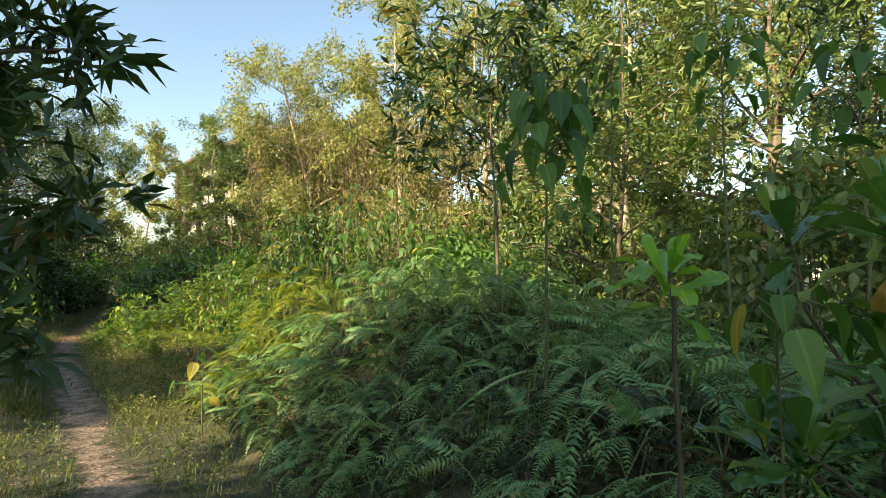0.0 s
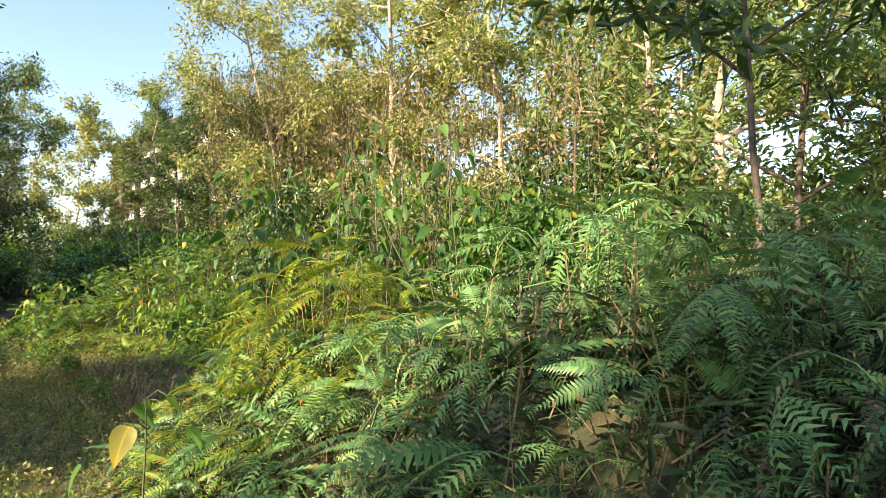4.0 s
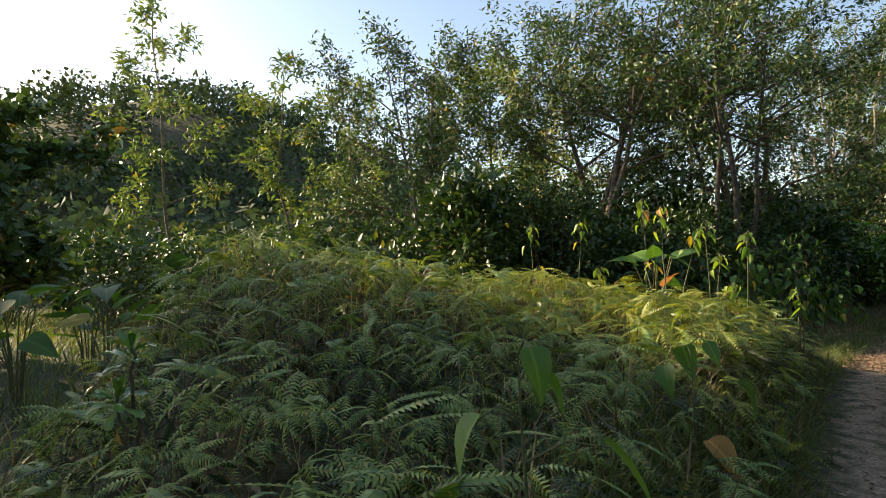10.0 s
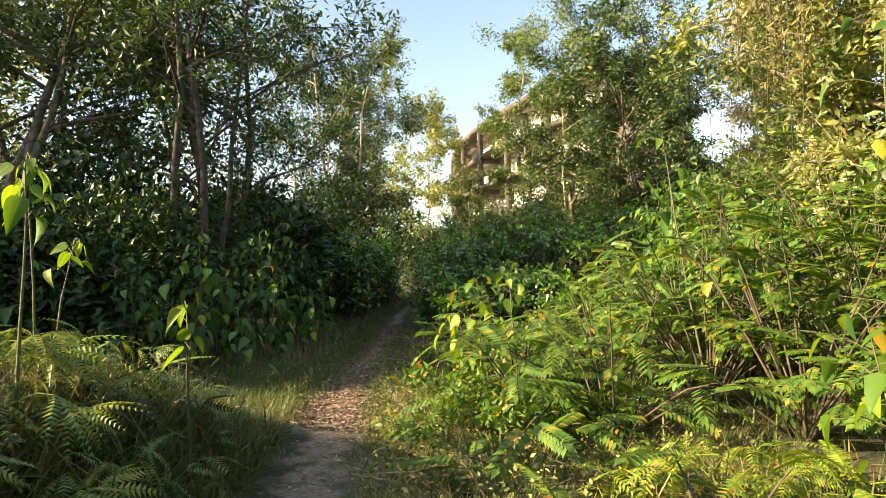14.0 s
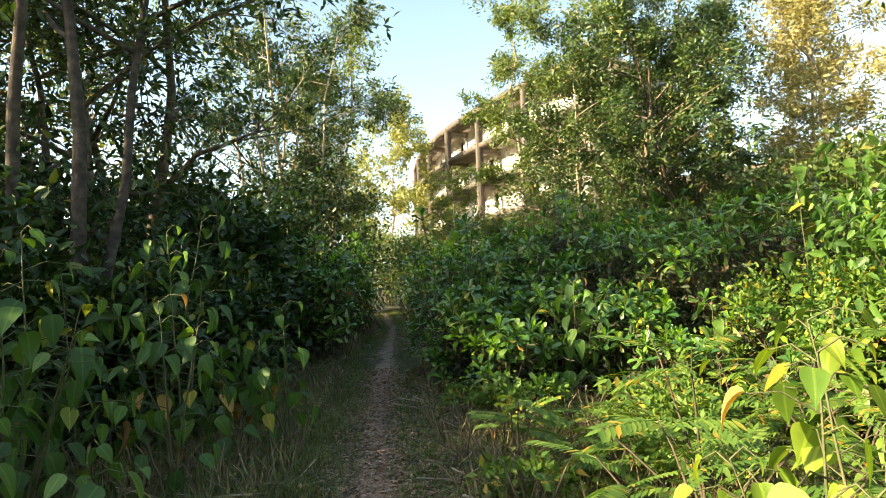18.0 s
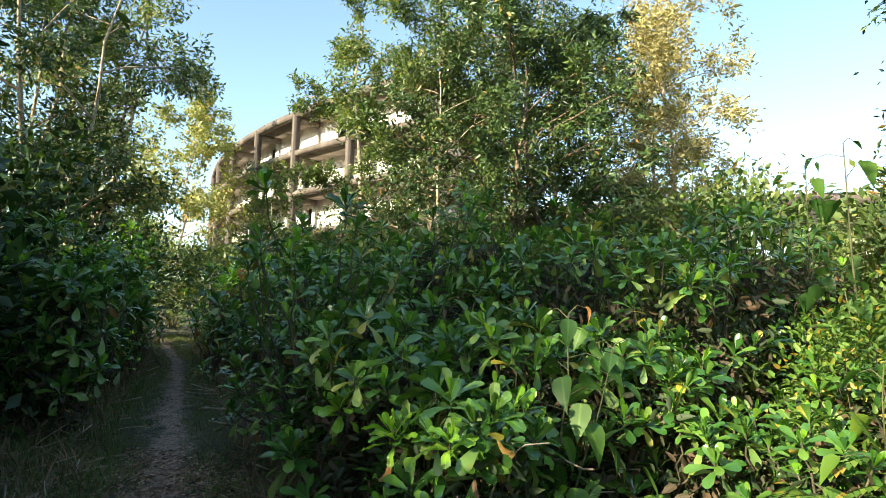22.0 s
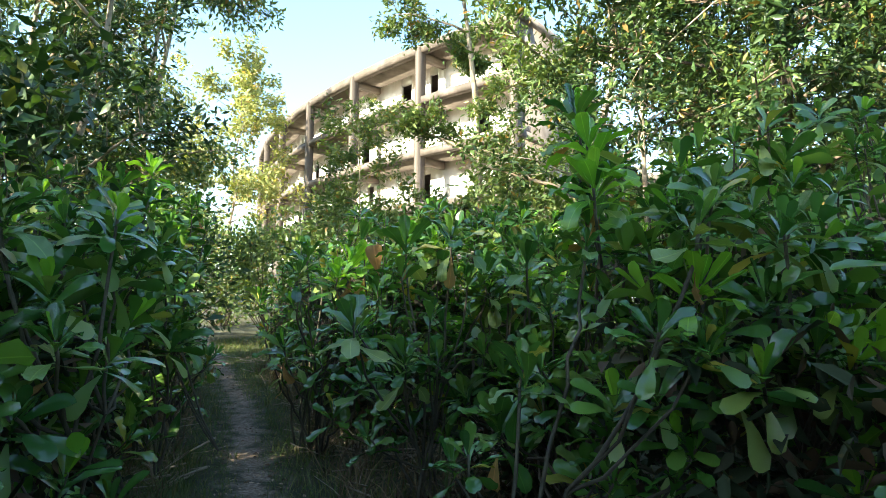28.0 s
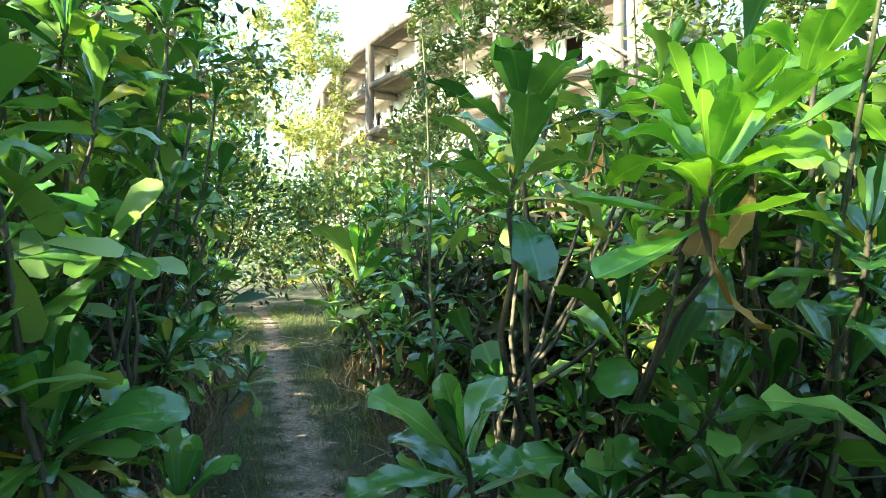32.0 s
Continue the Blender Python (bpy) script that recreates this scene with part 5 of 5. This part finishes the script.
for px, py, ph, pr, n in ((-10.2, 25.0, 2.0, 1.1, 24), (-11.2, 25.8, 2.1, 1.2, 26), (-9.2, 26.2, 2.5, 1.2, 24), (-10.6, 27.6, 2.8, 1.3, 26), (-12.2, 27.4, 2.8, 1.2, 26), (-8.2, 27.6, 2.7, 1.3, 24), (-12.4, 29.6, 2.8, 1.3, 26), (-13.6, 32.6, 2.8, 1.3, 26), (-14.6, 34.2, 2.7, 1.3, 26), (-9.0, 29.6, 2.7, 1.3, 24), (-11.0, 30.4, 2.8, 1.3, 24), (-6.8, 29.2, 2.6, 1.3, 22), (-19.8, 33.6, 2.4, 1.1, 22), (-20.8, 35.6, 2.4, 1.1, 22), (-17.8, 36.6, 2.4, 1.2, 22), (-19.6, 39.0, 2.3, 1.2, 22), (-18.9, 27.4, 2.4, 1.1, 22), (-17.7, 24.6, 2.1, 1.1, 22), (-16.9, 22.9, 1.8, 1.0, 18), (-22.3, 37.5, 2.3, 1.1, 22), (-17.5, 32.9, 1.9, 0.8, 18), (-18.2, 34.6, 2.1, 0.9, 20), (-19.0, 36.2, 2.0, 0.9, 20), (-16.7, 31.8, 2.4, 0.9, 20), (-15.8, 32.6, 2.6, 1.1, 22), (-20.3, 32.2, 2.5, 1.0, 20), (-19.6, 29.6, 2.6, 1.1, 22), (-19.0, 25.6, 2.6, 1.2, 22), (-18.0, 22.9, 2.2, 1.1, 20), (-21.6, 34.4, 2.3, 0.9, 18)):
    rosette_shrub(px, py, ph * 1.06, pr, int(n * 1.3), 0.2, near=False, fill=1, low=0.08)


placed_shrub((-15.6, 28.7), [(-16.0, 28.2, 1.6), (-15.74, 28.5, 1.33), (-15.83, 29.2, 2.18), (-15.4, 28.3, 2.15), (-15.5, 29.1, 1.5), (-15.2, 28.6, 1.9), (-15.9, 28.9, 0.9)], 0.26)
placed_shrub((-16.2, 30.2), [(-16.3, 29.85, 2.1), (-16.0, 30.25, 2.35), (-16.05, 29.95, 1.5), (-16.3, 30.2, 1.9), (-16.5, 29.9, 0.95)], 0.27, (0, 1))
placed_shrub((-16.95, 30.25), [(-16.85, 29.66, 1.96), (-17.09, 30.0, 1.1), (-17.32, 29.95, 1.72), (-16.6, 30.5, 2.3), (-16.6, 30.6, 1.45), (-16.9, 30.6, 2.0)], 0.24)
placed_shrub((-14.7, 28.3), [(-14.94, 28.0, 1.98), (-14.6, 27.8, 2.3), (-14.9, 28.5, 1.4), (-14.4, 28.4, 2.6), (-15.1, 27.7, 1.1)], 0.26, (1,))
placed_shrub((-18.1, 28.3), [(-17.28, 27.75, 1.28), (-17.48, 28.16, 1.47), (-17.8, 28.0, 2.2), (-18.2, 28.7, 1.8), (-17.6, 27.6, 0.9), (-17.9, 27.7, 1.7), (-17.7, 28.6, 1.0)], 0.24)
placed_shrub((-18.35, 29.8), [(-18.2, 29.56, 2.9), (-17.74, 29.33, 1.43), (-17.6, 29.55, 1.2), (-18.2, 29.9, 2.2), (-18.6, 29.4, 2.5), (-17.95, 29.2, 2.05), (-18.1, 29.2, 1.5), (-17.95, 29.8, 0.85)], 0.24, (0,))
placed_shrub((-18.95, 31.1), [(-18.86, 30.9, 1.83), (-18.48, 30.95, 2.77), (-18.67, 31.9, 1.0), (-18.6, 31.4, 2.2), (-18.5, 30.8, 1.3), (-19.2, 31.2, 2.5)], 0.24)
placed_shrub((-13.6, 24.3), [(-14.04, 24.5, 1.22), (-13.53, 23.98, 1.36), (-13.75, 23.95, 1.98), (-14.05, 24.1, 2.1), (-13.3, 24.5, 2.3), (-13.9, 24.0, 0.75), (-13.4, 23.7, 0.95)], 0.21, (), "", 6)
placed_shrub((-13.6, 24.9), [(-13.43, 24.6, 2.5), (-14.25, 24.75, 2.7), (-14.05, 24.78, 1.25), (-13.75, 24.54, 1.35), (-13.24, 24.6, 1.5), (-14.35, 24.6, 1.0), (-12.85, 24.61, 1.4), (-13.0, 24.9, 2.0), (-13.9, 25.0, 1.9)], 0.23, (), "", 5)
placed_shrub((-14.32, 27.99), [(-14.66, 27.52, 2.53), (-14.67, 27.79, 2.76), (-14.66, 27.36, 2.32), (-14.6, 27.78, 2.36), (-14.65, 27.51, 2.12)], 0.26, (0, 2), "", 3)
placed_shrub((-16.75, 30.1), [(-16.86, 29.91, 2.14), (-16.47, 29.56, 1.94), (-16.97, 29.67, 1.31), (-16.42, 29.8, 2.07), (-16.2, 29.3, 1.5), (-16.1, 29.0, 1.15)], 0.28, (1, 3), "", 1)
placed_shrub((-17.9, 29.3), [(-17.55, 28.76, 1.88), (-17.8, 29.44, 1.37), (-17.8, 28.9, 1.0), (-18.1, 29.0, 2.3)], 0.26, (), "", 1)
placed_shrub((-15.0, 26.9), [(-15.6, 26.8, 0.75), (-14.4, 26.7, 2.03), (-15.0, 27.15, 1.45), (-14.7, 27.3, 2.0)], 0.20)
placed_shrub((0.56, 1.85), [(0.53, 1.8, 1.84)], 0.2, (0,), "single-stemmed seedling with a whorl of bright green leaves", 0)


def large_leaf_plant(x, y, h, count, size, label, blush=0):
    """A clump of long stalks with broad upright leaves; blush: how many leaves have turned pink."""
    z = gz(x, y)
    home = thing("large_leaf_plant", x, y, z - 0.03, label, "plant", "large-leaved plants")
    g = Geo()
    for i in range(count):
        a = i * 2.4 + rng.uniform(-0.4, 0.4)
        out = np.array([math.cos(a), math.sin(a), 0])
        end = out * rng.uniform(0.08, 0.3) + [0, 0, h * rng.uniform(0.55, 1.0)]
        g.tube(np.array([out * 0.03, end * [0.4, 0.4, 0.6], end]), [0.012, 0.01, 0.006], 5)
        m = poses([end], [out * 0.6 + [0, 0, rng.uniform(-0.3, 0.7)]], [[0, 0, 0.8] + out * -0.6 + rng.normal(size=3) * 0.2], [size * rng.uniform(0.7, 1.1)], 0.95)[0]
        if i < blush:
            part("pink_leaf", HE_PINK[i % 3], home, m, "pink turning leaf")
        else:
            part("leaf", HE_MESH[i % 3], home, m)
    part("stem", g.mesh("stem", STEM, True), home)


large_leaf_plant(-11.5, 13.4, 1.15, 9, 0.4, "large-leaved plant with one pink leaf beside the fern mound", 1)
for px, py in ((-13.4, 7.0), (-14.1, 7.9), (-13.0, 6.2), (-14.6, 6.6), (-12.4, 5.6), (-15.4, 7.6)):
    large_leaf_plant(px, py, 1.45, 8, 0.42, "broad-leaved plant with upright leaves behind the fern mound")
placed_shrub((-8.5, 7.8), [(-8.5, 7.8, 1.25), (-8.45, 7.75, 1.05)], 0.13, (), "thin sapling growing out of the ferns", 0)
placed_shrub((1.25, 1.9), [(1.15, 1.75, 2.0), (1.3, 1.9, 1.65), (1.5, 2.1, 2.25)], 0.28)
for px, py in ((-6.4, 12.4), (-7.4, 13.4), (-6.0, 11.6), (-7.9, 14.2), (-5.2, 10.6), (-6.9, 12.9), (-8.2, 13.6), (-5.6, 12.6), (-4.6, 9.6), (-4.2, 11.2)):
    shrub(px, py, rng.uniform(0.3, 0.55), 0.22, OVAL, 0.06, 260, FEATHER, "small weed with tiny leaves in the dry grass", "weed", group="verge weeds")



def bare_tangle(x, y, count, reach, label):
    """Crooked bare stems lying and arching over one another near the ground."""
    home = thing("bare_branch_tangle", x, y, gz(x, y), label, "branches", "bare branches")
    for i in range(count):
        a, b = rng.uniform(0, 6.28), rng.uniform(0, 6.28)
        start = np.array([math.cos(a), math.sin(a), 0]) * reach * rng.uniform(0.2, 0.7)
        tip = np.array([math.cos(b), math.sin(b), 0]) * reach * rng.uniform(0.4, 1.0) + [0, 0, rng.uniform(0.05, 0.75)]
        line = bent(start, tip, 9, 0.05, -0.12)
        line[:, 2] = np.maximum(line[:, 2], 0.01)
        if not all(clear_of_way(x + p[0], y + p[1], 0.6) for p in line):
            continue
        part("branch", Geo().tube(line, rng.uniform(0.006, 0.016) * np.linspace(1, 0.35, 9), 6).mesh("branch", BARK_GREY, True), home)


for px, py, n, reach in ((-14.6, 27.9, 16, 0.8), (-14.2, 27.0, 14, 0.8), (-15.2, 29.6, 12, 0.7), (-15.9, 30.9, 12, 0.7), (-18.6, 28.9, 12, 0.7), (-19.2, 30.6, 10, 0.7), (-13.0, 24.2, 14, 0.9), (-12.0, 22.9, 12, 0.8), (-17.2, 26.6, 10, 0.6), (-16.5, 32.0, 10, 0.7)):
    bare_tangle(px, py, n, reach, "tangle of crooked bare grey-brown branches under the shrubs")


# ---- planting: ferns ----
def scattered(region, count, top, least):
    x, y = rng.uniform(region[0], region[1], count * 6), rng.uniform(region[2], region[3], count * 6)
    k = np.flatnonzero(top(x, y) > least)[:count]
    return x[k], y[k]


def fern_thicket(name, label, region, near_region, count, near_count, meshes, shapes, material, top, size, cover=12000, rise=0.4):
    """Fronds on wiry stalks in loose tiers, over dead straw and low leaves; rise: share of the height over the ground."""
    x, y = scattered(region, count, top, 0.22)
    home = thing(name, float(np.mean(x)), float(np.mean(y)), 0, label, "fern")
    shift = np.array([np.mean(x), np.mean(y), 0])
    bright, old, stalks = Geo(), Geo(), Geo()
    # old gathers the lower tiers, coloured dark to stand for shade between fronds
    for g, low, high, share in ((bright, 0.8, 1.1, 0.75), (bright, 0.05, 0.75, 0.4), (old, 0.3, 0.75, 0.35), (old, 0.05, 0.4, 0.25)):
        n = int(len(x) * share)
        px, py = scattered(region, n, top, 0.2)
        lift = top(px, py) * rise * rng.uniform(low, high, len(px))
        m = frond_poses(px, py, lift, size * rng.uniform(0.65, 1.25, len(px)))
        m[:, :3, 3] -= shift
        for i, s in enumerate(shapes):
            g.add(s, m[i :: len(shapes)])
        foot = np.stack([px, py, ground_z(px, py) - 0.02], -1) - shift + rng.normal(size=(len(px), 3)) * [0.12, 0.12, 0]
        up = m[:, :3, 3] - foot
        stalks.add((np.array([[-0.004, 0, 0], [0.004, 0, 0], [0.003, 1, 0], [-0.003, 1, 0]], float), np.array([[0, 1, 2], [0, 2, 3]])), poses(foot, up, rand_dirs(len(px), 0, 0.2), np.linalg.norm(up, axis=1), 1.0 / np.maximum(0.2, np.linalg.norm(up, axis=1))))
    tagged(part("far_fronds", bright.mesh("far_fronds", material), home), kind="stuff")
    tagged(part("old_fronds", old.mesh("old_fronds", FERN_SHADED), home, None, "inner fronds darkened for the shade inside the thicket"), kind="stuff")
    tagged(part("stalk_tangle", stalks.mesh("stalk_tangle", STRAW), home, None, "wiry brown fern stalks"), kind="stuff")
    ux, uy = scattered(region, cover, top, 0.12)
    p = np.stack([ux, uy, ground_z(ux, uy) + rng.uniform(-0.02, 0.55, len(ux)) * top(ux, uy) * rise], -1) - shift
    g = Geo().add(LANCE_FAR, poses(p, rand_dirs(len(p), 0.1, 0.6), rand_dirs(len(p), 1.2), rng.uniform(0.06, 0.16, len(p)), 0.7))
    tagged(part("fern_understory", g.mesh("fern_understory", FERN_SHADED), home), kind="stuff")
    x, y = scattered(near_region, near_count, top, 0.25)
    m = frond_poses(x, y, top(x, y) * rise * rng.uniform(0.5, 1.1, len(x)), size * rng.uniform(0.75, 1.25, len(x)))
    m[:, :3, 3] -= shift
    for i in range(len(x)):
        part("frond", meshes[i % len(meshes)], home, m[i])
    return home


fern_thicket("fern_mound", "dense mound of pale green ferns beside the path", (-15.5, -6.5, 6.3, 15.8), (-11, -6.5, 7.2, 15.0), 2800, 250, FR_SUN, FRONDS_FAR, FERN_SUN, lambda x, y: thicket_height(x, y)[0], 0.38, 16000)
# extra fronds that carry the crest's sunlight in their colour
fern_thicket("lit_crest_ferns", "ferns on the crest of the mound, sunlight put into their yellow-green", (-13.8, -8.2, 11.2, 14.3), (-12, -8.6, 11.5, 13.8), 900, 30, FR_GOLD, FRONDS_FAR, FERN_LIT_CREST, lambda x, y: thicket_height(x, y)[0], 0.34, 1000, 0.47)
fern_thicket("fern_thicket", "dense thicket of dark green ferns in shade", (-3.8, 4.2, 0.5, 9.2), (-3.4, 2.4, 1.8, 8.0), 1900, 260, FR_MESH, FRONDS_FAR, FERN, lambda x, y: thicket_height(x, y)[1], 0.5, 16000)
fern_thicket("low_ferns", "low young green ferns at the foot of the thicket", (-3.4, 2.2, 3.4, 7.4), (-3.2, 1.5, 3.8, 7.0), 900, 20, FR_MESH, FRONDS_FAR, FERN, lambda x, y: thicket_height(x, y)[1], 0.42, 1500, 0.16)
fern_thicket("yellow_fern_clump", "yellowing fern clump in sunlight", (-4.4, -0.5, 6.0, 10.0), (-4, -1.2, 6.4, 9.6), 460, 80, FR_GOLD, FRONDS_FAR, FERN_GOLD, lambda x, y: 1.5 * bump_at(x, y, -2.05, 8.0, 0.95, 0.9), 0.46, 4000, 0.8)
fern_thicket("fern_fringe", "low green ferns in front of the tangled saplings", (-5.8, 0, 8, 13.6), (-4.6, -1.0, 8.4, 12.4), 300, 120, FR_MESH, FRONDS_FAR, FERN, lambda x, y: 0.9 * np.maximum(bump_at(x, y, -2.0, 9.7, 1.2, 0.7), np.maximum(bump_at(x, y, -3.2, 11.3, 1.2, 0.7), bump_at(x, y, -4.4, 12.8, 1.0, 0.6))), 0.48, 3000, 0.6)
fern_thicket("yellow_fern_patch", "bright yellow-green ferns by the grassy verge", (-9.5, -4, 13.2, 16.6), (-8.6, -5, 13.6, 16), 300, 70, FR_GOLD, FRONDS_FAR, FERN_GOLD, lambda x, y: 0.95 * np.maximum(bump_at(x, y, -7.4, 15.2, 0.9, 0.8), bump_at(x, y, -5.6, 14.6, 1.0, 0.8)), 0.45, 1500, 0.6)


# ---- planting: grass and litter ----
def grass(name, label, x, y, material, height, blades=6, least=0.75):
    g = Geo()
    n = len(x)
    z = ground_z(x, y)
    for k in range(blades):
        a = rng.uniform(0, 6.28, n)
        tilt = rng.uniform(least, 1.45, n)
        along = np.stack([np.cos(a) * np.cos(tilt), np.sin(a) * np.cos(tilt), np.sin(tilt)], -1)
        p = np.stack([x + rng.normal(size=n) * 0.03, y + rng.normal(size=n) * 0.03, z - 0.01], -1)
        g.add(BLADE, poses(p, along, np.stack([-np.cos(a), -np.sin(a), np.ones(n) * 0.6], -1), height * rng.uniform(0.5, 1.3, n), 1.0))
    return tagged(new(name, g.mesh(name, material)), label, "grass", kind="stuff")


def spots(n, x0, x1, y0, y1, lo, hi, side=0):
    x, y = rng.uniform(x0, x1, n * 8), rng.uniform(y0, y1, n * 8)
    off, along = trail_offset(x, y)
    mound, right = thicket_height(x, y)
    ok = (np.abs(off) > lo) & (np.abs(off) < hi) & (mound < 0.3) & (right < 0.4)
    if side:
        ok &= np.sign(off) == side
    k = np.flatnonzero(ok)[:n]
    return x[k], y[k]


def flank(n):
    x, y = rng.uniform(-12, -4, n * 8), rng.uniform(7.5, 16.2, n * 8)
    off = trail_offset(x, y)[0]
    k = np.flatnonzero((off < -0.42) & (off > -2.0 * rng.uniform(0.35, 1, len(x))))[:n]
    return x[k], y[k]


grass("flank_grass", "dark green broad-bladed grass on the flank of the fern mound", *flank(7000), GRASS, 0.27, 4, 0.35)
grass("withered_stalks", "withered brown stalks on the flank of the fern mound", *flank(260), STRAW, 0.42, 3, 0.9)
grass("verge_grass", "green grass along the edges of the footpath", *spots(8000, -24, 3, -1, 44, 0.25, 1.6), GRASS, 0.17, 5)
grass("path_grass", "short sparse grass on the footpath", *spots(5200, -26, 2, 0, 47, 0.0, 0.5), GRASS, 0.06, 4)
grass("dry_grass", "tall dry straw-coloured grass on the sunny verge", *spots(2600, -11, -2, 7, 18, 0.4, 3.4, 1), GRASS_DRY, 0.11, 4)
grass("green_verge", "short green grass among the dry straw", *spots(1600, -11, -2, 7, 18, 0.4, 3.6, 1), GRASS, 0.11, 4)
grass("shade_grass", "long dark grass below the undergrowth", *spots(6500, -19, -11, 16.5, 30, 0.45, 2.4, -1), GRASS, 0.19, 5)
grass("herb_cover", "low rough herbs and grass under the shrubs", *spots(6000, -22, 9, 7, 44, 0.9, 9.0, 1), GRASS, 0.32, 4)
grass("dead_stalks", "brown dead stalks and straw beside the ferns", *spots(1400, -6, -1.5, 8.5, 13.5, 1.5, 4.0, 1), STRAW, 0.4, 5, 0.2)
grass("sunny_straw", "dry golden grass in the sun beside the path", *spots(3000, -9.8, -4.5, 9.5, 15.2, 0.38, 2.2, 1), GRASS_DRY, 0.17, 5)
grass("dead_straw", "tangled dead straw under the spoon-leaved shrubs", *spots(7000, -21, -9, 19, 36, 0.6, 2.6), STRAW, 0.32, 4, 0.0)
grass("path_edge_grass", "short soft grass at the edges of the footpath", *spots(12000, -24, -11, 18, 44, 0.12, 0.9), GRASS, 0.085, 5)


def weeds(name, label, x, y, material):
    """Wiry little weeds with tiny leaves all over the verge."""
    n, g = len(x), Geo()
    z, tall = ground_z(x, y), rng.uniform(0.08, 0.38, len(x)) * rng.uniform(0.5, 1.0, len(x))
    lean = rng.normal(size=(n, 2)) * 0.09
    stalk = (np.array([[-0.0025, 0, 0], [0.0025, 0, 0], [0, 1, 0]], float), np.array([[0, 1, 2]]))
    up = np.stack([lean[:, 0], lean[:, 1], tall], -1)
    foot = np.stack([x, y, z], -1)
    m = poses(foot, up, rand_dirs(n, 0, 0.2), np.linalg.norm(up, axis=1), 4.0)
    g.add(stalk, m)
    for k in range(11):
        at = foot + up * rng.uniform(0.15, 1.0, n)[:, None] + rng.normal(size=(n, 3)) * [0.02, 0.02, 0]
        g.add(BROAD_FAR, poses(at, rand_dirs(n, 0.1, 0.5), rand_dirs(n, 1.0), rng.uniform(0.02, 0.05, n)))
    tagged(new(name, g.mesh(name, material)), label, "weeds", kind="stuff")


weeds("verge_weeds", "wiry low green weeds with tiny leaves on the verge", *spots(2200, -12, -1.5, 7, 22, 0.38, 3.4, 1), GRASS)
weeds("path_weeds", "wiry low weeds with tiny leaves along the path", *spots(1500, -16, 2, 1, 24, 0.3, 1.1), GRASS)
weeds("dry_weeds", "straw-yellow wiry weeds with tiny leaves on the sunny verge", *spots(1500, -11, -2, 8, 17, 0.4, 3.4, 1), GRASS_DRY)
grass("fallen_straw", "flattened brown straw and dead stalks on the verge", *spots(2600, -12, -1.5, 7, 22, 0.35, 3.6, 1), STRAW, 0.2, 3, -0.05)
grass("field_grass", "rough grass in the open field", *spots(5000, -40, -9, -2, 14, 3.0, 30, -1), GRASS, 0.5, 4)


def litter():
    x, y = spots(9000, -24, 3, 0, 42, 0.0, 0.75)
    x2, y2 = spots(7000, -24, 3, 0, 42, 0.0, 0.28)
    x3, y3 = spots(16000, -15.5, -10.2, 16.5, 25.0, 0.0, 0.7)
    x, y = np.concatenate([x, x2, x3]), np.concatenate([y, y2, y3])
    n = len(x)
    p = np.stack([x, y, ground_z(x, y) + 0.008], -1)
    g = Geo().add(LANCE_FAR, poses(p, rand_dirs(n, 0, 0.1), rand_dirs(n, 2.5), rng.uniform(0.025, 0.06, n) * np.where(np.arange(n) < len(x) - len(x3), 1.0, 1.2), 1.2))
    tagged(new("leaf_litter", g.mesh("leaf_litter", LITTER)), "brown fallen leaves scattered on the path", "leaves", kind="stuff")


litter()


def fallen_twigs():
    x, y = (np.concatenate(c) for c in zip(spots(240, -22, -4, 8, 38, 0.5, 2.2), spots(420, -19, -12, 22.5, 33, 0.6, 2.4)))
    g = Geo()
    for px, py in zip(x, y):
        a, ln = rng.uniform(0, 6.28), rng.uniform(0.3, 1.1)
        k = np.linspace(-0.5, 0.5, 5)
        qx, qy = px + math.cos(a) * k * ln + rng.normal(size=5) * 0.03, py + math.sin(a) * k * ln + rng.normal(size=5) * 0.03
        g.tube(np.stack([qx, qy, ground_z(qx, qy) + 0.02 + np.abs(k) * rng.uniform(0, 0.3)], -1), rng.uniform(0.004, 0.011) * np.linspace(1, 0.5, 5), 5)
    tagged(new("fallen_twigs", g.mesh("fallen_twigs", BARK_PALE, True)), "bare fallen twigs lying under the shrubs", "twigs", kind="stuff")


fallen_twigs()


# ---- far woods on the hill and round about ----
def far_woods():
    a = np.radians(np.concatenate([rng.uniform(48, 125, 800), rng.uniform(-180, 180, 650)]))
    r = np.concatenate([rng.uniform(42, 165, 800), rng.uniform(60, 230, 650)])
    x, y = -8 - r * np.sin(a), 12 + r * np.cos(a)
    keep = np.hypot(x - 21.4, y - 105.8) > 74
    x, y, r = x[keep], y[keep], r[keep]
    h = rng.uniform(5.5, 10, len(x))
    per = np.where(np.degrees(a[keep]) > 45, 75, 45)
    base = np.repeat(np.stack([x, y, ground_z(x, y) + h * 0.45], -1), per, 0)
    hh = np.repeat(h, per)
    pos = base + rand_dirs(len(base)) * (hh * rng.uniform(0.15, 0.5, len(base)))[:, None] * [1, 1, 0.85]
    size = hh * rng.uniform(0.07, 0.15, len(base)) * np.repeat(np.where(per > 50, 1.0, 1.9), per)
    g = Geo().add(BROAD_FAR, poses(pos, rand_dirs(len(base)), rand_dirs(len(base), 0.8), size, 1.3))
    tagged(new("far_woods", g.mesh("far_woods", FAR_LEAF)), "dark wooded hill and far trees", "woods", kind="stuff")


far_woods()
